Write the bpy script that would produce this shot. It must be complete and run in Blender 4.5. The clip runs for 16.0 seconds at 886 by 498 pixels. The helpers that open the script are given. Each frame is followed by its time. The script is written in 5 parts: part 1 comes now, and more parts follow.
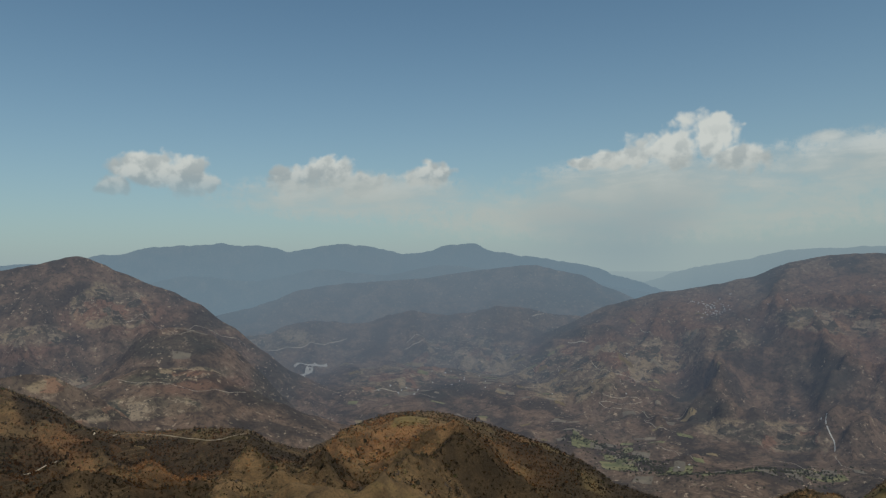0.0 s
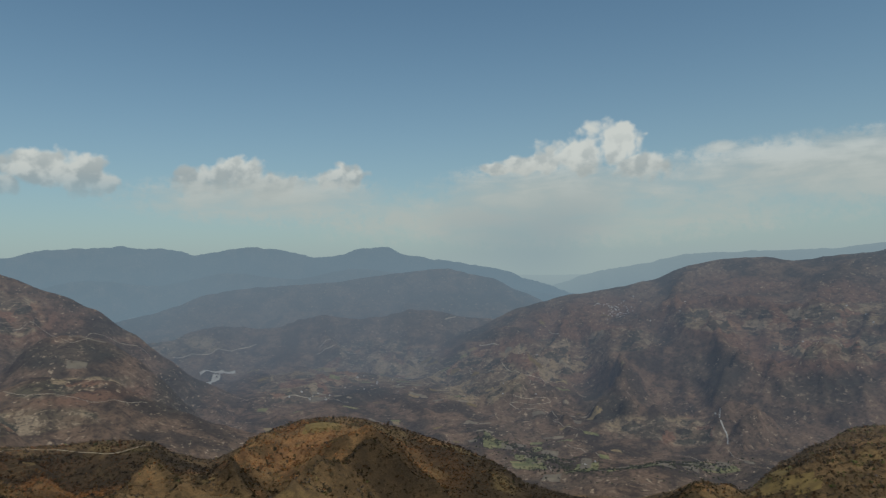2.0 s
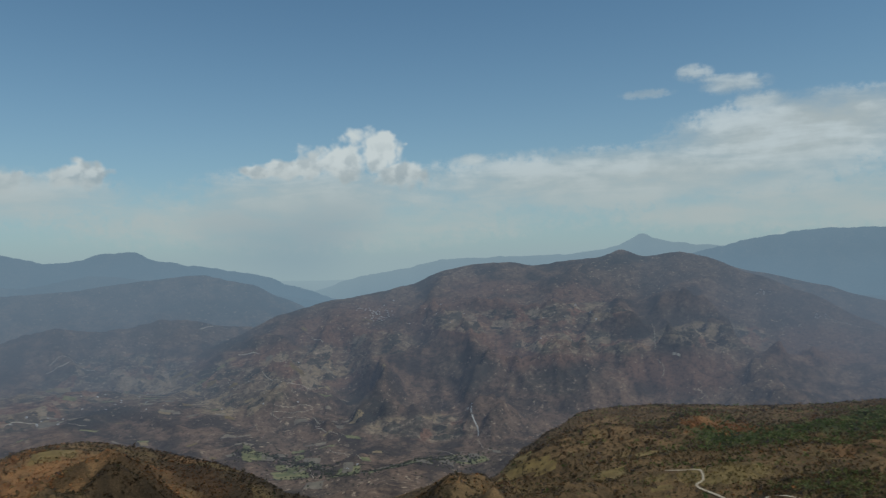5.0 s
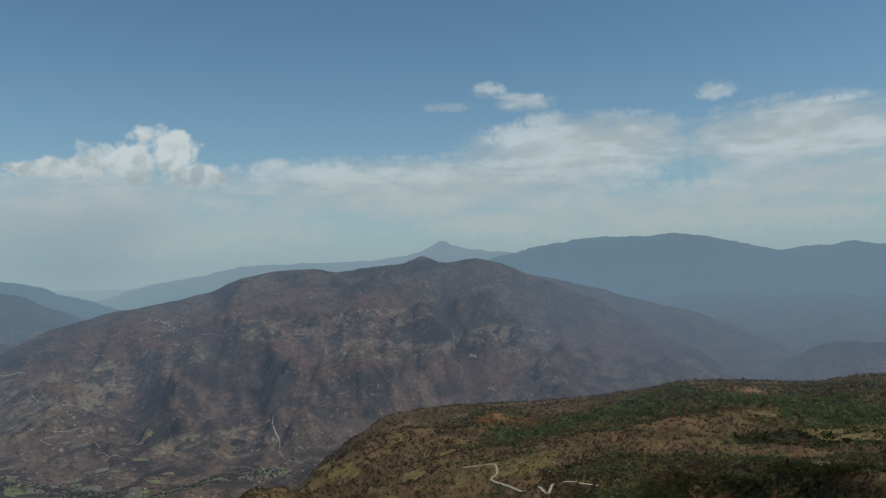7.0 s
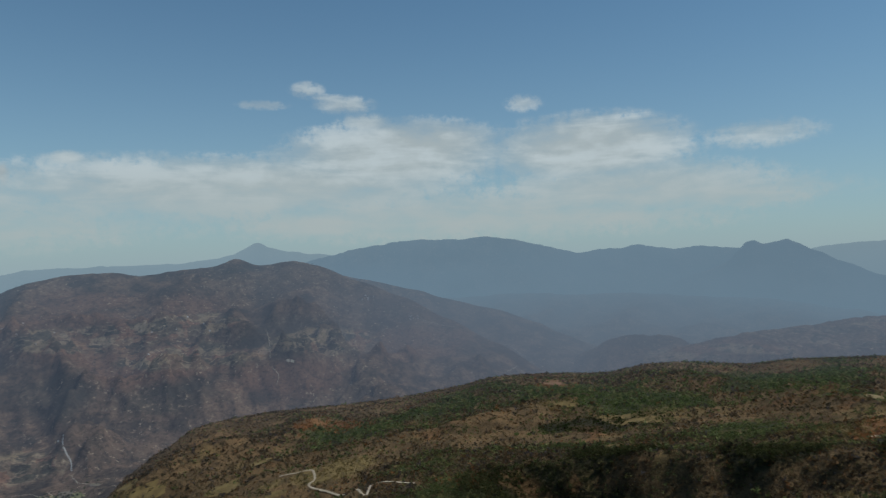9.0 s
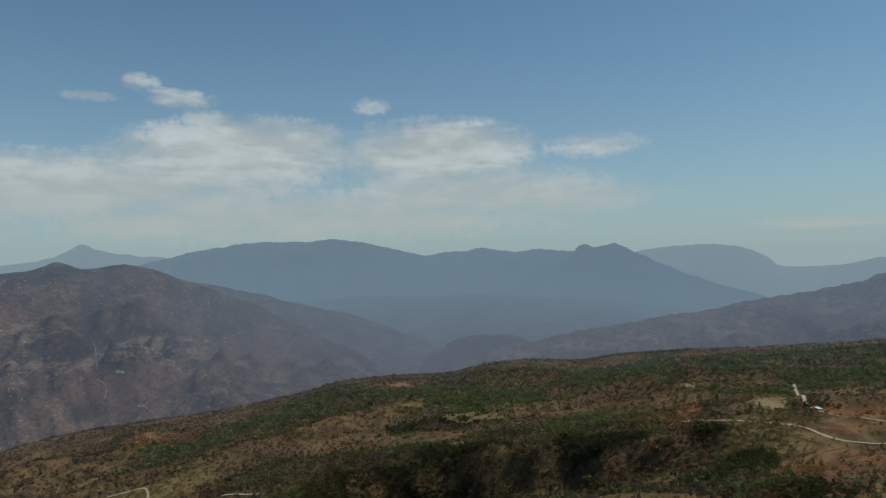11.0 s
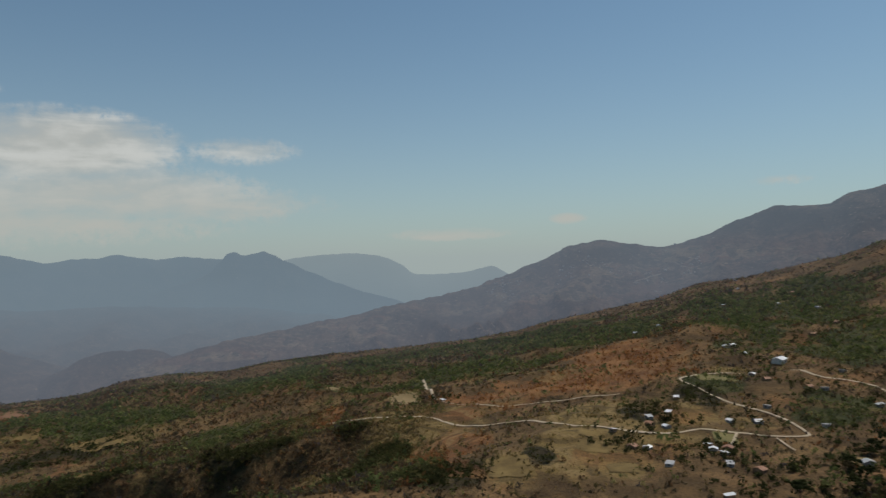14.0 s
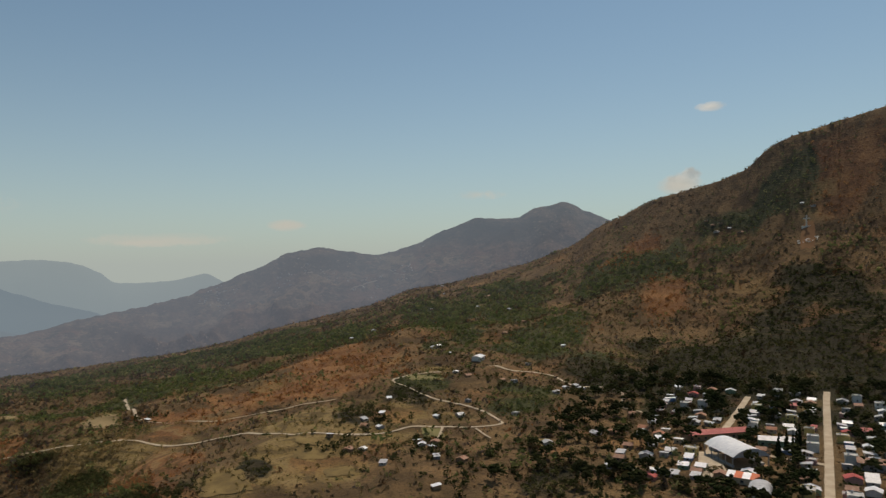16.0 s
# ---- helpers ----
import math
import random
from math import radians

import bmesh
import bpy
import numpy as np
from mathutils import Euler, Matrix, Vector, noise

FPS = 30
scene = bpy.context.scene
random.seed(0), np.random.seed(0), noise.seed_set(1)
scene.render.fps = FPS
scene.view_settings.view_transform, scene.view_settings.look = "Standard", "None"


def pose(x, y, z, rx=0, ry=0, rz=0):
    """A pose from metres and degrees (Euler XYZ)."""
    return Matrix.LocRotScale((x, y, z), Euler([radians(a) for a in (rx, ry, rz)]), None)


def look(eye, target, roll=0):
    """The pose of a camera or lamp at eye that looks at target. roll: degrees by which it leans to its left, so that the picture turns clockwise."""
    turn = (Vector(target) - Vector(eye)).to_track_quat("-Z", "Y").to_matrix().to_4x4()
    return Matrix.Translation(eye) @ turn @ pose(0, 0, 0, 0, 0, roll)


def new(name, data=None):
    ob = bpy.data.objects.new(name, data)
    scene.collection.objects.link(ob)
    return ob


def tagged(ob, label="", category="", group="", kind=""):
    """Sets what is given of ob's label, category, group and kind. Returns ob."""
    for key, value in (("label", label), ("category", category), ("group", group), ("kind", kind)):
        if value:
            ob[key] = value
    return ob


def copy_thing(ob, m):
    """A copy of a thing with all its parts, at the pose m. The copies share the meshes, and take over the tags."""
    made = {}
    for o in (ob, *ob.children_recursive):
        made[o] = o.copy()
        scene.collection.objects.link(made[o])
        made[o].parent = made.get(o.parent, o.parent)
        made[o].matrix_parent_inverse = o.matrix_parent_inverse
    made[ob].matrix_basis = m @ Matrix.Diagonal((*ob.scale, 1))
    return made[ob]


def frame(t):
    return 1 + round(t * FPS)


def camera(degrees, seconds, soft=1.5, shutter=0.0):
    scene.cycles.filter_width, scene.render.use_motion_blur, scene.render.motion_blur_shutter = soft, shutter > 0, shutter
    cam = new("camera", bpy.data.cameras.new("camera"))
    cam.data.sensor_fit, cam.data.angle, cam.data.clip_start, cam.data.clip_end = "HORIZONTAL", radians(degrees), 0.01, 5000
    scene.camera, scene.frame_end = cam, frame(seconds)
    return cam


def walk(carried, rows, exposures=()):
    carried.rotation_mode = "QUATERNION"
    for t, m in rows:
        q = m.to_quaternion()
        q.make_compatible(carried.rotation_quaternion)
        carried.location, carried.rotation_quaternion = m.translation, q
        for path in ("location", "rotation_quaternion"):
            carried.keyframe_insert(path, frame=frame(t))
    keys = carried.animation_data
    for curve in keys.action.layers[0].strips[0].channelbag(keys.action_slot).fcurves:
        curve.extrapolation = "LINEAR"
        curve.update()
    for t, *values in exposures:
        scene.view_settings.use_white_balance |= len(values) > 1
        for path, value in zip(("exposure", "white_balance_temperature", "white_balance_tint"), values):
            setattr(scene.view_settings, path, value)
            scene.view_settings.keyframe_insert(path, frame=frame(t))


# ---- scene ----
cam = camera(64.9, 16.0, soft=1.35, shutter=0.4)

# ---- camera: a drone hovering 120 m over the town, turning right ----
EYE = 120.0
# seconds, bearing clockwise from +y, tilt up, lean
TURN = [
    (0.0, 0.00, 0.53, 1.22), (0.5, 1.22, 0.57, 1.21), (1.0, 2.59, 0.62, 1.20), (1.5, 4.72, 0.66, 1.19), (2.0, 7.14, 0.68, 1.19),
    (2.5, 11.51, 0.67, 1.23), (3.0, 14.81, 0.67, 1.26), (5.5, 31.27, 0.80, 1.30), (6.0, 36.60, 0.88, 1.34), (6.5, 39.56, 0.91, 1.37),
    (7.0, 42.51, 0.91, 1.40), (7.5, 45.62, 0.90, 1.43), (8.0, 50.01, 0.84, 1.47), (8.5, 53.70, 0.81, 1.47), (9.0, 57.34, 0.75, 1.46),
    (9.5, 61.00, 0.70, 1.46), (12.0, 76.86, 0.67, 1.43), (12.5, 82.40, 0.67, 1.35), (13.0, 90.21, 0.68, 1.27), (13.5, 94.00, 0.70, 1.25),
    (14.0, 98.05, 0.69, 1.20), (14.5, 101.91, 0.71, 1.16), (15.0, 105.86, 0.74, 1.11), (15.5, 116.16, 0.81, 1.10), (16.0, 120.89, 0.84, 1.07)]
# the lens settles on a warmer balance as it turns to the near hill
LIGHT = [(0.0, -0.06, 6330, 9), (3.0, -0.06, 6250, 8), (5.5, -0.06, 5850, 7), (9.5, -0.08, 5880, 8), (12.0, -0.06, 6250, 11), (13.5, -0.05, 6500, 13), (15.0, 0.04, 7050, 16), (16.0, 0.10, 7300, 17)]
walk(cam, [(t, pose(0, 0, EYE, 90 + tilt, lean, -bearing)) for t, bearing, tilt, lean in TURN], LIGHT)

# ---- sun, sky and clouds ----
SUN_BEARING, SUN_HEIGHT = 152.0, 60.0
sun = new("sun", bpy.data.lights.new("sun", "SUN"))
sun.data.energy, sun.data.angle, sun.data.color = 3.0, radians(0.6), (1.0, 0.94, 0.84)
sun.matrix_world = look((0, 0, 900), (-900 * math.sin(radians(SUN_BEARING)) / math.tan(radians(SUN_HEIGHT)),
                                      -900 * math.cos(radians(SUN_BEARING)) / math.tan(radians(SUN_HEIGHT)), 0))


class Graph:
    """Short names for building node trees."""

    def __init__(self, tree):
        self.tree, self.nodes, self.links = tree, tree.nodes, tree.links
        self.nodes.clear()

    def add(self, kind):
        return self.nodes.new(kind)

    def wire(self, value, socket):
        if isinstance(value, bpy.types.NodeSocket):
            self.links.new(value, socket)
        elif value is not None:
            socket.default_value = value

    def math(self, op, a, b=None, c=None, clamp=False):
        node = self.add("ShaderNodeMath")
        node.operation, node.use_clamp = op, clamp
        for value, socket in zip((a, b, c), node.inputs):
            self.wire(value, socket)
        return node.outputs[0]

    def vec(self, op, a, b=None):
        node = self.add("ShaderNodeVectorMath")
        node.operation = op
        self.wire(a, node.inputs[0])
        self.wire(b, node.inputs[1])
        return node.outputs["Value" if op in ("LENGTH", "DOT_PRODUCT", "DISTANCE") else "Vector"]

    def join(self, x, y, z):
        node = self.add("ShaderNodeCombineXYZ")
        for value, socket in zip((x, y, z), node.inputs):
            self.wire(value, socket)
        return node.outputs[0]

    def split(self, v):
        node = self.add("ShaderNodeSeparateXYZ")
        self.wire(v, node.inputs[0])
        return node.outputs

    def ramp(self, value, lo, hi, to_lo=0.0, to_hi=1.0):
        node = self.add("ShaderNodeMapRange")
        node.interpolation_type = "SMOOTHSTEP"
        for v, socket in zip((value, lo, hi, to_lo, to_hi), node.inputs):
            self.wire(v, socket)
        return node.outputs[0]

    def mix(self, fac, a, b, blend="MIX"):
        node = self.add("ShaderNodeMix")
        node.data_type, node.blend_type = "RGBA", blend
        self.wire(fac, node.inputs[0])
        for value, socket in ((a, node.inputs[6]), (b, node.inputs[7])):
            self.wire((*value, 1) if isinstance(value, tuple) else value, socket)
        return node.outputs[2]

    def cells(self, vector, scale):
        """A random number, even over each irregular plot."""
        node = self.add("ShaderNodeTexVoronoi")
        self.wire(vector, node.inputs["Vector"])
        node.inputs["Scale"].default_value = scale
        return self.split(node.outputs["Color"])

    def noise(self, vector, scale, detail=4.0, rough=0.55, distortion=0.0):
        node = self.add("ShaderNodeTexNoise")
        for name, value in (("Vector", vector), ("Scale", scale), ("Detail", detail), ("Roughness", rough), ("Distortion", distortion)):
            self.wire(value, node.inputs[name])
        return node.outputs["Fac"]


def build_sky():
    world = bpy.data.worlds.new("hazy_sky")
    scene.world = world
    world.use_nodes = True
    g = Graph(world.node_tree)
    where = g.add("ShaderNodeTexCoord").outputs["Generated"]
    x, y, z = g.split(where)
    bearing = g.math("DEGREES", g.math("ARCTAN2", x, y))
    rise = g.math("DEGREES", g.math("ARCSINE", z))
    sky = g.add("ShaderNodeTexSky")
    sky.sky_type, sky.sun_disc = "NISHITA", False
    sky.sun_elevation, sky.sun_rotation = radians(SUN_HEIGHT), radians(SUN_BEARING)
    sky.altitude, sky.air_density, sky.dust_density, sky.ozone_density = 1500, 1.0, 1.2, 1.0
    clear = g.vec("MULTIPLY", sky.outputs[0], (SKY_GAIN * 0.76, SKY_GAIN * 1.0, SKY_GAIN * 0.97))
    # smoky dry-season haze over the horizon
    veil = g.math("POWER", 2.718, g.math("MULTIPLY", g.math("MAXIMUM", rise, 0.0), -1 / 9.0))
    air = g.mix(g.math("MULTIPLY", veil, 0.93), clear, HAZE_COLOUR)
    flat = g.join(bearing, rise, 0.0)
    # heaped clouds: (bearing, rise, half width, half height)
    heaps = CUMULUS
    wob = g.noise(flat, 0.62, 4.0, 0.45)
    wob2 = g.noise(g.vec("ADD", flat, (7.3, 1.1, 4.0)), 0.28, 3.0, 0.5)
    shape = None
    for a, e, wa, we in heaps:
        far = g.vec("LENGTH", g.vec("DIVIDE", g.vec("SUBTRACT", flat, (a, e, 0.0)), (wa, we, 1.0)))
        near = g.math("SUBTRACT", 1.0, far)
        shape = near if shape is None else g.math("SMOOTH_MAX", shape, near, 0.12)
    dense = g.math("ADD", shape, g.math("MULTIPLY_ADD", wob, 1.3, -0.65))
    # rounded heads of rising air
    knob = g.add("ShaderNodeTexVoronoi")
    knob.feature = "SMOOTH_F1"
    g.wire(g.vec("ADD", flat, g.vec("MULTIPLY", g.join(wob, wob2, 0.0), (1.2, 1.2, 0.0))), knob.inputs["Vector"])
    knob.inputs["Scale"].default_value, knob.inputs["Detail"].default_value, knob.inputs["Smoothness"].default_value = 0.75, 2.0, 0.6
    dense = g.math("ADD", dense, g.math("MULTIPLY_ADD", knob.outputs["Distance"], -0.5, 0.38))
    body = g.ramp(dense, -0.06, 0.34)
    # low rising light on the tops, grey undersides
    lit = g.ramp(g.math("ADD", g.noise(g.vec("ADD", flat, (0.40, -0.50, 0.0)), 0.62, 5.0, 0.5), g.math("MULTIPLY", wob, -1.0)), -0.13, 0.13)
    top = g.ramp(g.math("MULTIPLY_ADD", lit, 2.2, rise), 5.5, 10.5)
    heap_colour = g.mix(top, CLOUD_GREY, CLOUD_WHITE)
    fade = g.ramp(rise, 3.4, 7.2)
    air = g.mix(g.math("MULTIPLY", body, fade), air, heap_colour)
    # broken sheets of cloud
    sheet = None
    for a, e, wa, we, gain in SHEETS:
        far = g.vec("LENGTH", g.vec("DIVIDE", g.vec("SUBTRACT", flat, (a, e, 0.0)), (wa * 1.25, we * 1.25, 1.0)))
        near = g.math("MULTIPLY", g.ramp(far, 1.0, 0.0), gain)
        sheet = near if sheet is None else g.math("SMOOTH_MAX", sheet, near, 0.2)
    long = g.vec("MULTIPLY", flat, (0.10, 0.46, 1.0))
    streak = g.noise(g.vec("ADD", long, (3.0, 9.0, 2.0)), 1.0, 6.0, 0.55, 0.6)
    tuft = g.noise(g.vec("MULTIPLY", flat, (0.34, 0.66, 1.0)), 1.0, 6.0, 0.55)
    grain = g.math("ADD", g.math("MULTIPLY", streak, 0.6), g.math("MULTIPLY", tuft, 0.4))
    cover = g.ramp(g.math("ADD", g.math("MULTIPLY", sheet, 0.34), grain), 0.42, 0.90)
    cover = g.math("MULTIPLY", cover, g.ramp(g.math("ADD", sheet, g.math("MULTIPLY_ADD", g.noise(flat, 1.1, 8.0, 0.7), 1.5, -0.75)), 0.12, 0.62), clamp=True)
    cover = g.math("MULTIPLY", cover, g.ramp(sheet, 0.2, 0.36))
    bright = g.mix(g.ramp(grain, 0.42, 0.62), SHEET_COLOUR, CLOUD_WHITE)
    air = g.mix(g.math("MULTIPLY", cover, 0.82), air, g.mix(g.ramp(rise, 3.0, 9.0), SHEET_COLOUR, bright))
    # a far shower under the tallest cloud
    for a, e, wa, we, gain in SHOWERS:
        off = g.vec("LENGTH", g.vec("DIVIDE", g.vec("SUBTRACT", flat, (a, e, 0.0)), (wa, we, 1.0)))
        air = g.mix(g.ramp(off, 1.0, 0.1, 0.0, gain), air, SHOWER_COLOUR)
    back = g.add("ShaderNodeBackground")
    g.wire(air, back.inputs[0])
    back.inputs[1].default_value = 1.0
    g.wire(back.outputs[0], g.add("ShaderNodeOutputWorld").inputs[0])


SKY_GAIN = 0.085
HAZE_COLOUR = (0.332, 0.402, 0.402)
CLOUD_GREY, CLOUD_WHITE, SHEET_COLOUR = (0.30, 0.35, 0.36), (0.60, 0.62, 0.58), (0.452, 0.468, 0.428)
SHOWER_COLOUR = (0.255, 0.335, 0.365)
SHOWERS = [(14.5, 1.2, 6.5, 4.5, 0.55), (9.5, 2.2, 5.0, 4.0, 0.3), (18.5, 3.0, 5.0, 3.5, 0.3)]
CUMULUS = [(-22.7, 7.0, 2.94, 1.61),
           (-20.3, 6.7, 2.37, 1.8),
           (-25.1, 5.7, 1.42, 0.95),
           (-18.9, 6.0, 1.23, 1.33),
           (-9.0, 6.8, 2.13, 1.9),
           (-11.8, 6.3, 2.28, 1.33),
           (-6.6, 5.9, 2.61, 1.23),
           (-1.0, 6.6, 2.37, 1.23),
           (21.2, 8.9, 2.37, 2.28),
           (18.4, 8.1, 3.56, 1.71),
           (14.5, 7.4, 4.03, 0.85),
           (23.3, 6.9, 2.37, 1.23),
           (11.9, 7.1, 1.9, 0.66),
           (108.1, 3.1, 2.13, 0.62),
           (140.1, 5.7, 1.61, 1.04)]
SHEETS = [(16.0, 3.2, 30.0, 3.6, 0.85),
          (60.0, 3.4, 34.0, 3.2, 0.8),
          (16.6, 4.9, 15.65, 3.56, 1.0),
          (-6.6, 4.9, 16.5, 2.8, 0.88),
          (36.8, 5.8, 19.92, 3.56, 1.0),
          (53.4, 8.4, 12.33, 3.56, 1.25),
          (55.4, 9.2, 9.49, 2.85, 1.3),
          (69.3, 8.5, 10.91, 3.56, 1.25),
          (44.5, 6.1, 19.92, 3.32, 1.1),
          (70.2, 9.2, 8.54, 2.61, 1.25)]
SHEETS += [(72.7, 5.3, 15.65, 2.85, 1.0),
          (82.2, 8.7, 6.64, 1.66, 0.66),
          (46.6, 13.6, 2.3, 1.1, 0.62),
          (29.1, 7.9, 1.9, 0.8, 0.9),
          (142.2, 11.2, 1.5, 0.42, 0.85),
          (48.2, 13.0, 2.4, 0.6, 0.6),
          (49.6, 12.5, 3.79, 1.14, 0.72),
          (64.2, 12.3, 2.6, 1.2, 0.58),
          (51.4, 11.0, 3.56, 1.23, 0.79),
          (43.1, 12.4, 3.32, 0.66, 0.6),
          (77.7, 4.4, 15.65, 2.13, 0.8),
          (98.7, 1.9, 7.11, 0.76, 0.8),
          (47.0, 2.9, 8.06, 1.23, 1.1),
          (108.3, 2.95, 1.9, 0.62, 1.2),
          (97.6, 1.7, 3.2, 0.5, 1.0),
          (142.2, 11.2, 1.5, 0.5, 0.9),
          (139.6, 5.4, 2.0, 1.0, 1.2),
          (124.0, 5.2, 3.5, 0.6, 0.6)]
build_sky()

# ---- the shape of the land (heights relative to the eye, bearings in degrees) ----
LATTICE = np.random.RandomState(7).permutation(512)
LEAN_X, LEAN_Y = np.cos(np.arange(512) * 2.399963), np.sin(np.arange(512) * 2.399963)


def ripple(x, y):
    """Gradient noise, about -0.7 to 0.7."""
    i, j = np.floor(x).astype(int), np.floor(y).astype(int)
    u, v = x - i, y - j

    def corner(a, b):
        k = LATTICE[(LATTICE[(i + a) & 511] + j + b) & 511]
        return LEAN_X[k] * (u - a) + LEAN_Y[k] * (v - b)

    s, t = u * u * u * (u * (6 * u - 15) + 10), v * v * v * (v * (6 * v - 15) + 10)
    low = corner(0, 0) * (1 - s) + corner(1, 0) * s
    high = corner(0, 1) * (1 - s) + corner(1, 1) * s
    return low * (1 - t) + high * t


def rough(x, y, octaves=4, gain=0.5):
    total, size = 0.0, 1.0
    for k in range(octaves):
        total = total + size * ripple(x * 2 ** k + 17.3 * k, y * 2 ** k + 5.1 * k)
        size *= gain
    return total


def ridged(x, y, octaves=4, gain=0.5):
    """Sharp spurs with gullies between them, 0 to about 1.5."""
    total, size, keep = 0.0, 1.0, 1.0
    for k in range(octaves):
        n = 1 - np.abs(ripple(x * 2 ** k + 31.7 * k, y * 2 ** k + 11.9 * k)) * 2
        n = n * n * keep
        total, keep, size = total + size * n, np.clip(n * 1.3, 0, 1), size * gain
    return total


def soft_step(x):
    x = np.clip(x, 0, 1)
    return x * x * (3 - 2 * x)


def along(bearing, table, column=1):
    """A column of a table by bearing, joined by a smooth line."""
    a = np.array([row[0] for row in table], float)
    v = np.array([row[column] for row in table], float)
    i = np.clip(np.searchsorted(a, bearing) - 1, 0, len(a) - 2)
    u = np.clip((bearing - a[i]) / (a[i + 1] - a[i]), 0, 1)
    slope = np.gradient(v, a)
    h = a[i + 1] - a[i]
    return ((2 * u ** 3 - 3 * u ** 2 + 1) * v[i] + (u ** 3 - 2 * u ** 2 + u) * h * slope[i] * 0.6
            + (3 * u ** 2 - 2 * u ** 3) * v[i + 1] + (u ** 3 - u ** 2) * h * slope[i + 1] * 0.6)


# the near brow: bearing, degrees of rise at which it ends against what lies behind
BROW = [(-180, -6), (-90, -7), (-45, -7.5), (-32.6, -8.57), (-30.6, -9.58), (-26.9, -12.31), (-22.1, -12.96), (-15.6, -13.59), (-13.7, -14.8),
        (-11.5, -15.39), (-9.2, -14.69), (-6.5, -13.41), (-4.2, -12.89), (0.0, -13.1), (2.7, -13.79), (7.3, -15.3), (10.4, -16.5),
        (13.9, -18.48), (20.6, -19.6), (24.2, -18.9), (27.4, -17.64), (29.7, -18.3), (33.0, -15.46), (34.9, -14.2), (37.7, -12.67),
        (43.1, -11.96), (49.5, -11.7), (53.1, -11.4), (58.3, -10.6), (61.0, -9.93), (66.1, -9.61), (70.3, -9.49), (74.0, -8.69),
        (80.6, -8.6)]
BROW_EAST = [(80.6, -8.6), (84.4, -8.04), (89.6, -7.65), (99.4, -6.9), (103.2, -6.3), (106.8, -5.4), (109.2, -4.85), (114.1, -3.83), (118.8, -2.33),
             (121.7, -2.0), (123.4, -1.49), (127.2, -0.62), (130.8, 0.68), (134.4, 2.76), (138.4, 4.51), (144.1, 6.14), (146.9, 8.22),
             (151.2, 9.38), (154, 10.1), (165, 10.5), (180, 8)]
# bearing, where the view begins, distance of the brow, how late the slope steepens
REACH = [(-180, 330, 1150, 2), (-60, 700, 1150, 1), (-30, 700, 1150, 1), (-15, 700, 1050, 1), (0, 700, 1050, 1), (14, 700, 950, 1), (28, 760, 1000, 1),
         (35, 700, 1150, 1), (45, 620, 1250, 1), (57, 500, 1300, 1), (70, 420, 1350, 1), (85, 360, 1450, 1), (100, 335, 1450, 1), (115, 330, 1400, 1.1),
         (125, 330, 1350, 1.6), (132, 330, 1250, 2.4), (140, 330, 1150, 3.2), (154, 330, 1100, 3.6), (180, 330, 1150, 2)]
FLOOR = -500.0


def land(bearing, r):
    """The ground's height over the eye at a bearing and distance."""
    x, y = r * np.sin(np.radians(bearing)), r * np.cos(np.radians(bearing))
    rise = np.where(bearing < 80.6, along(bearing, BROW), along(bearing, BROW_EAST))
    r0, rc, late = (along(bearing, REACH, k) for k in (1, 2, 3))
    z0, zc = r0 * math.tan(radians(-20)), rc * np.tan(np.radians(rise))
    s = np.clip((r - r0) / (rc - r0), 0, 1)
    front = z0 + (zc - z0) * s ** late
    under = -EYE + (z0 + EYE) * np.clip(r / r0, 0, 1) ** 1.5
    top = np.where(r < r0, under, front)
    back = np.maximum(r - rc, 0)
    top = top - 0.62 * (np.sqrt(back * back + 130.0 ** 2) - 130.0)
    # gullies and knolls, quiet along the brow and in the town
    town = soft_step((bearing - 126) / 6) * soft_step((700 - r) / 80)
    west = soft_step((45 - bearing) / 25)
    calm = (1 - 0.8 * np.exp(-((r - rc) / 110) ** 2)) * (1 - 0.95 * town) * soft_step(r / 300)
    relief = (ridged(x / 380, y / 380, 4) - 0.75) * (16 + 40 * west) * (1 - 0.5 * soft_step((bearing - 82) / 14)) + rough(x / 90, y / 90, 3) * (5 + 5 * west) + (ridged(x / 130, y / 130, 3) - 0.7) * 13 * west
    relief = relief * (1 - 0.9 * soft_step((r - rc + 90) / 140))
    top = top + relief * calm + rough(x / 45, y / 45, 3) * 1.6 * (1 - town)
    # a wooded scarp that breaks the spur
    edge = 640 - (bearing - 64) * 1.0 + 18 * ripple(bearing / 4.0, bearing * 0 + 3.3)
    window = soft_step((bearing - 59) / 6) * soft_step((102 - bearing) / 12)
    top = top - (40 - 27 * soft_step((bearing - 76) / 18)) * window * soft_step((edge - r) / 28) * soft_step((r - edge + 260) / 200)
    floor = FLOOR + np.maximum(r - 1750, 0) * 0.06 * soft_step((24 - bearing) / 14) * soft_step((bearing + 60) / 20) + 50 * rough(x / 700, y / 700, 4) + 15 * (ridged(x / 260, y / 260, 5) - 0.7)
    k = 30.0
    return np.where(top > floor, top, floor) + k * np.log1p(np.exp(-np.abs(top - floor) / k))


def ground_grid():
    b = np.concatenate([np.arange(-180, -38, 3.0), np.arange(-38, 158, 0.22), np.arange(158, 181, 3.0)])
    r = np.concatenate([np.linspace(0, 300, 12)[:-1], np.geomspace(300, 1700, 215), np.geomspace(1700, 4850, 90)[1:]])
    return b, r


# ---- end of the land's shape ----


# ---- materials ----
def material(name):
    m = bpy.data.materials.new(name)
    m.use_nodes = True
    return m, Graph(m.node_tree)


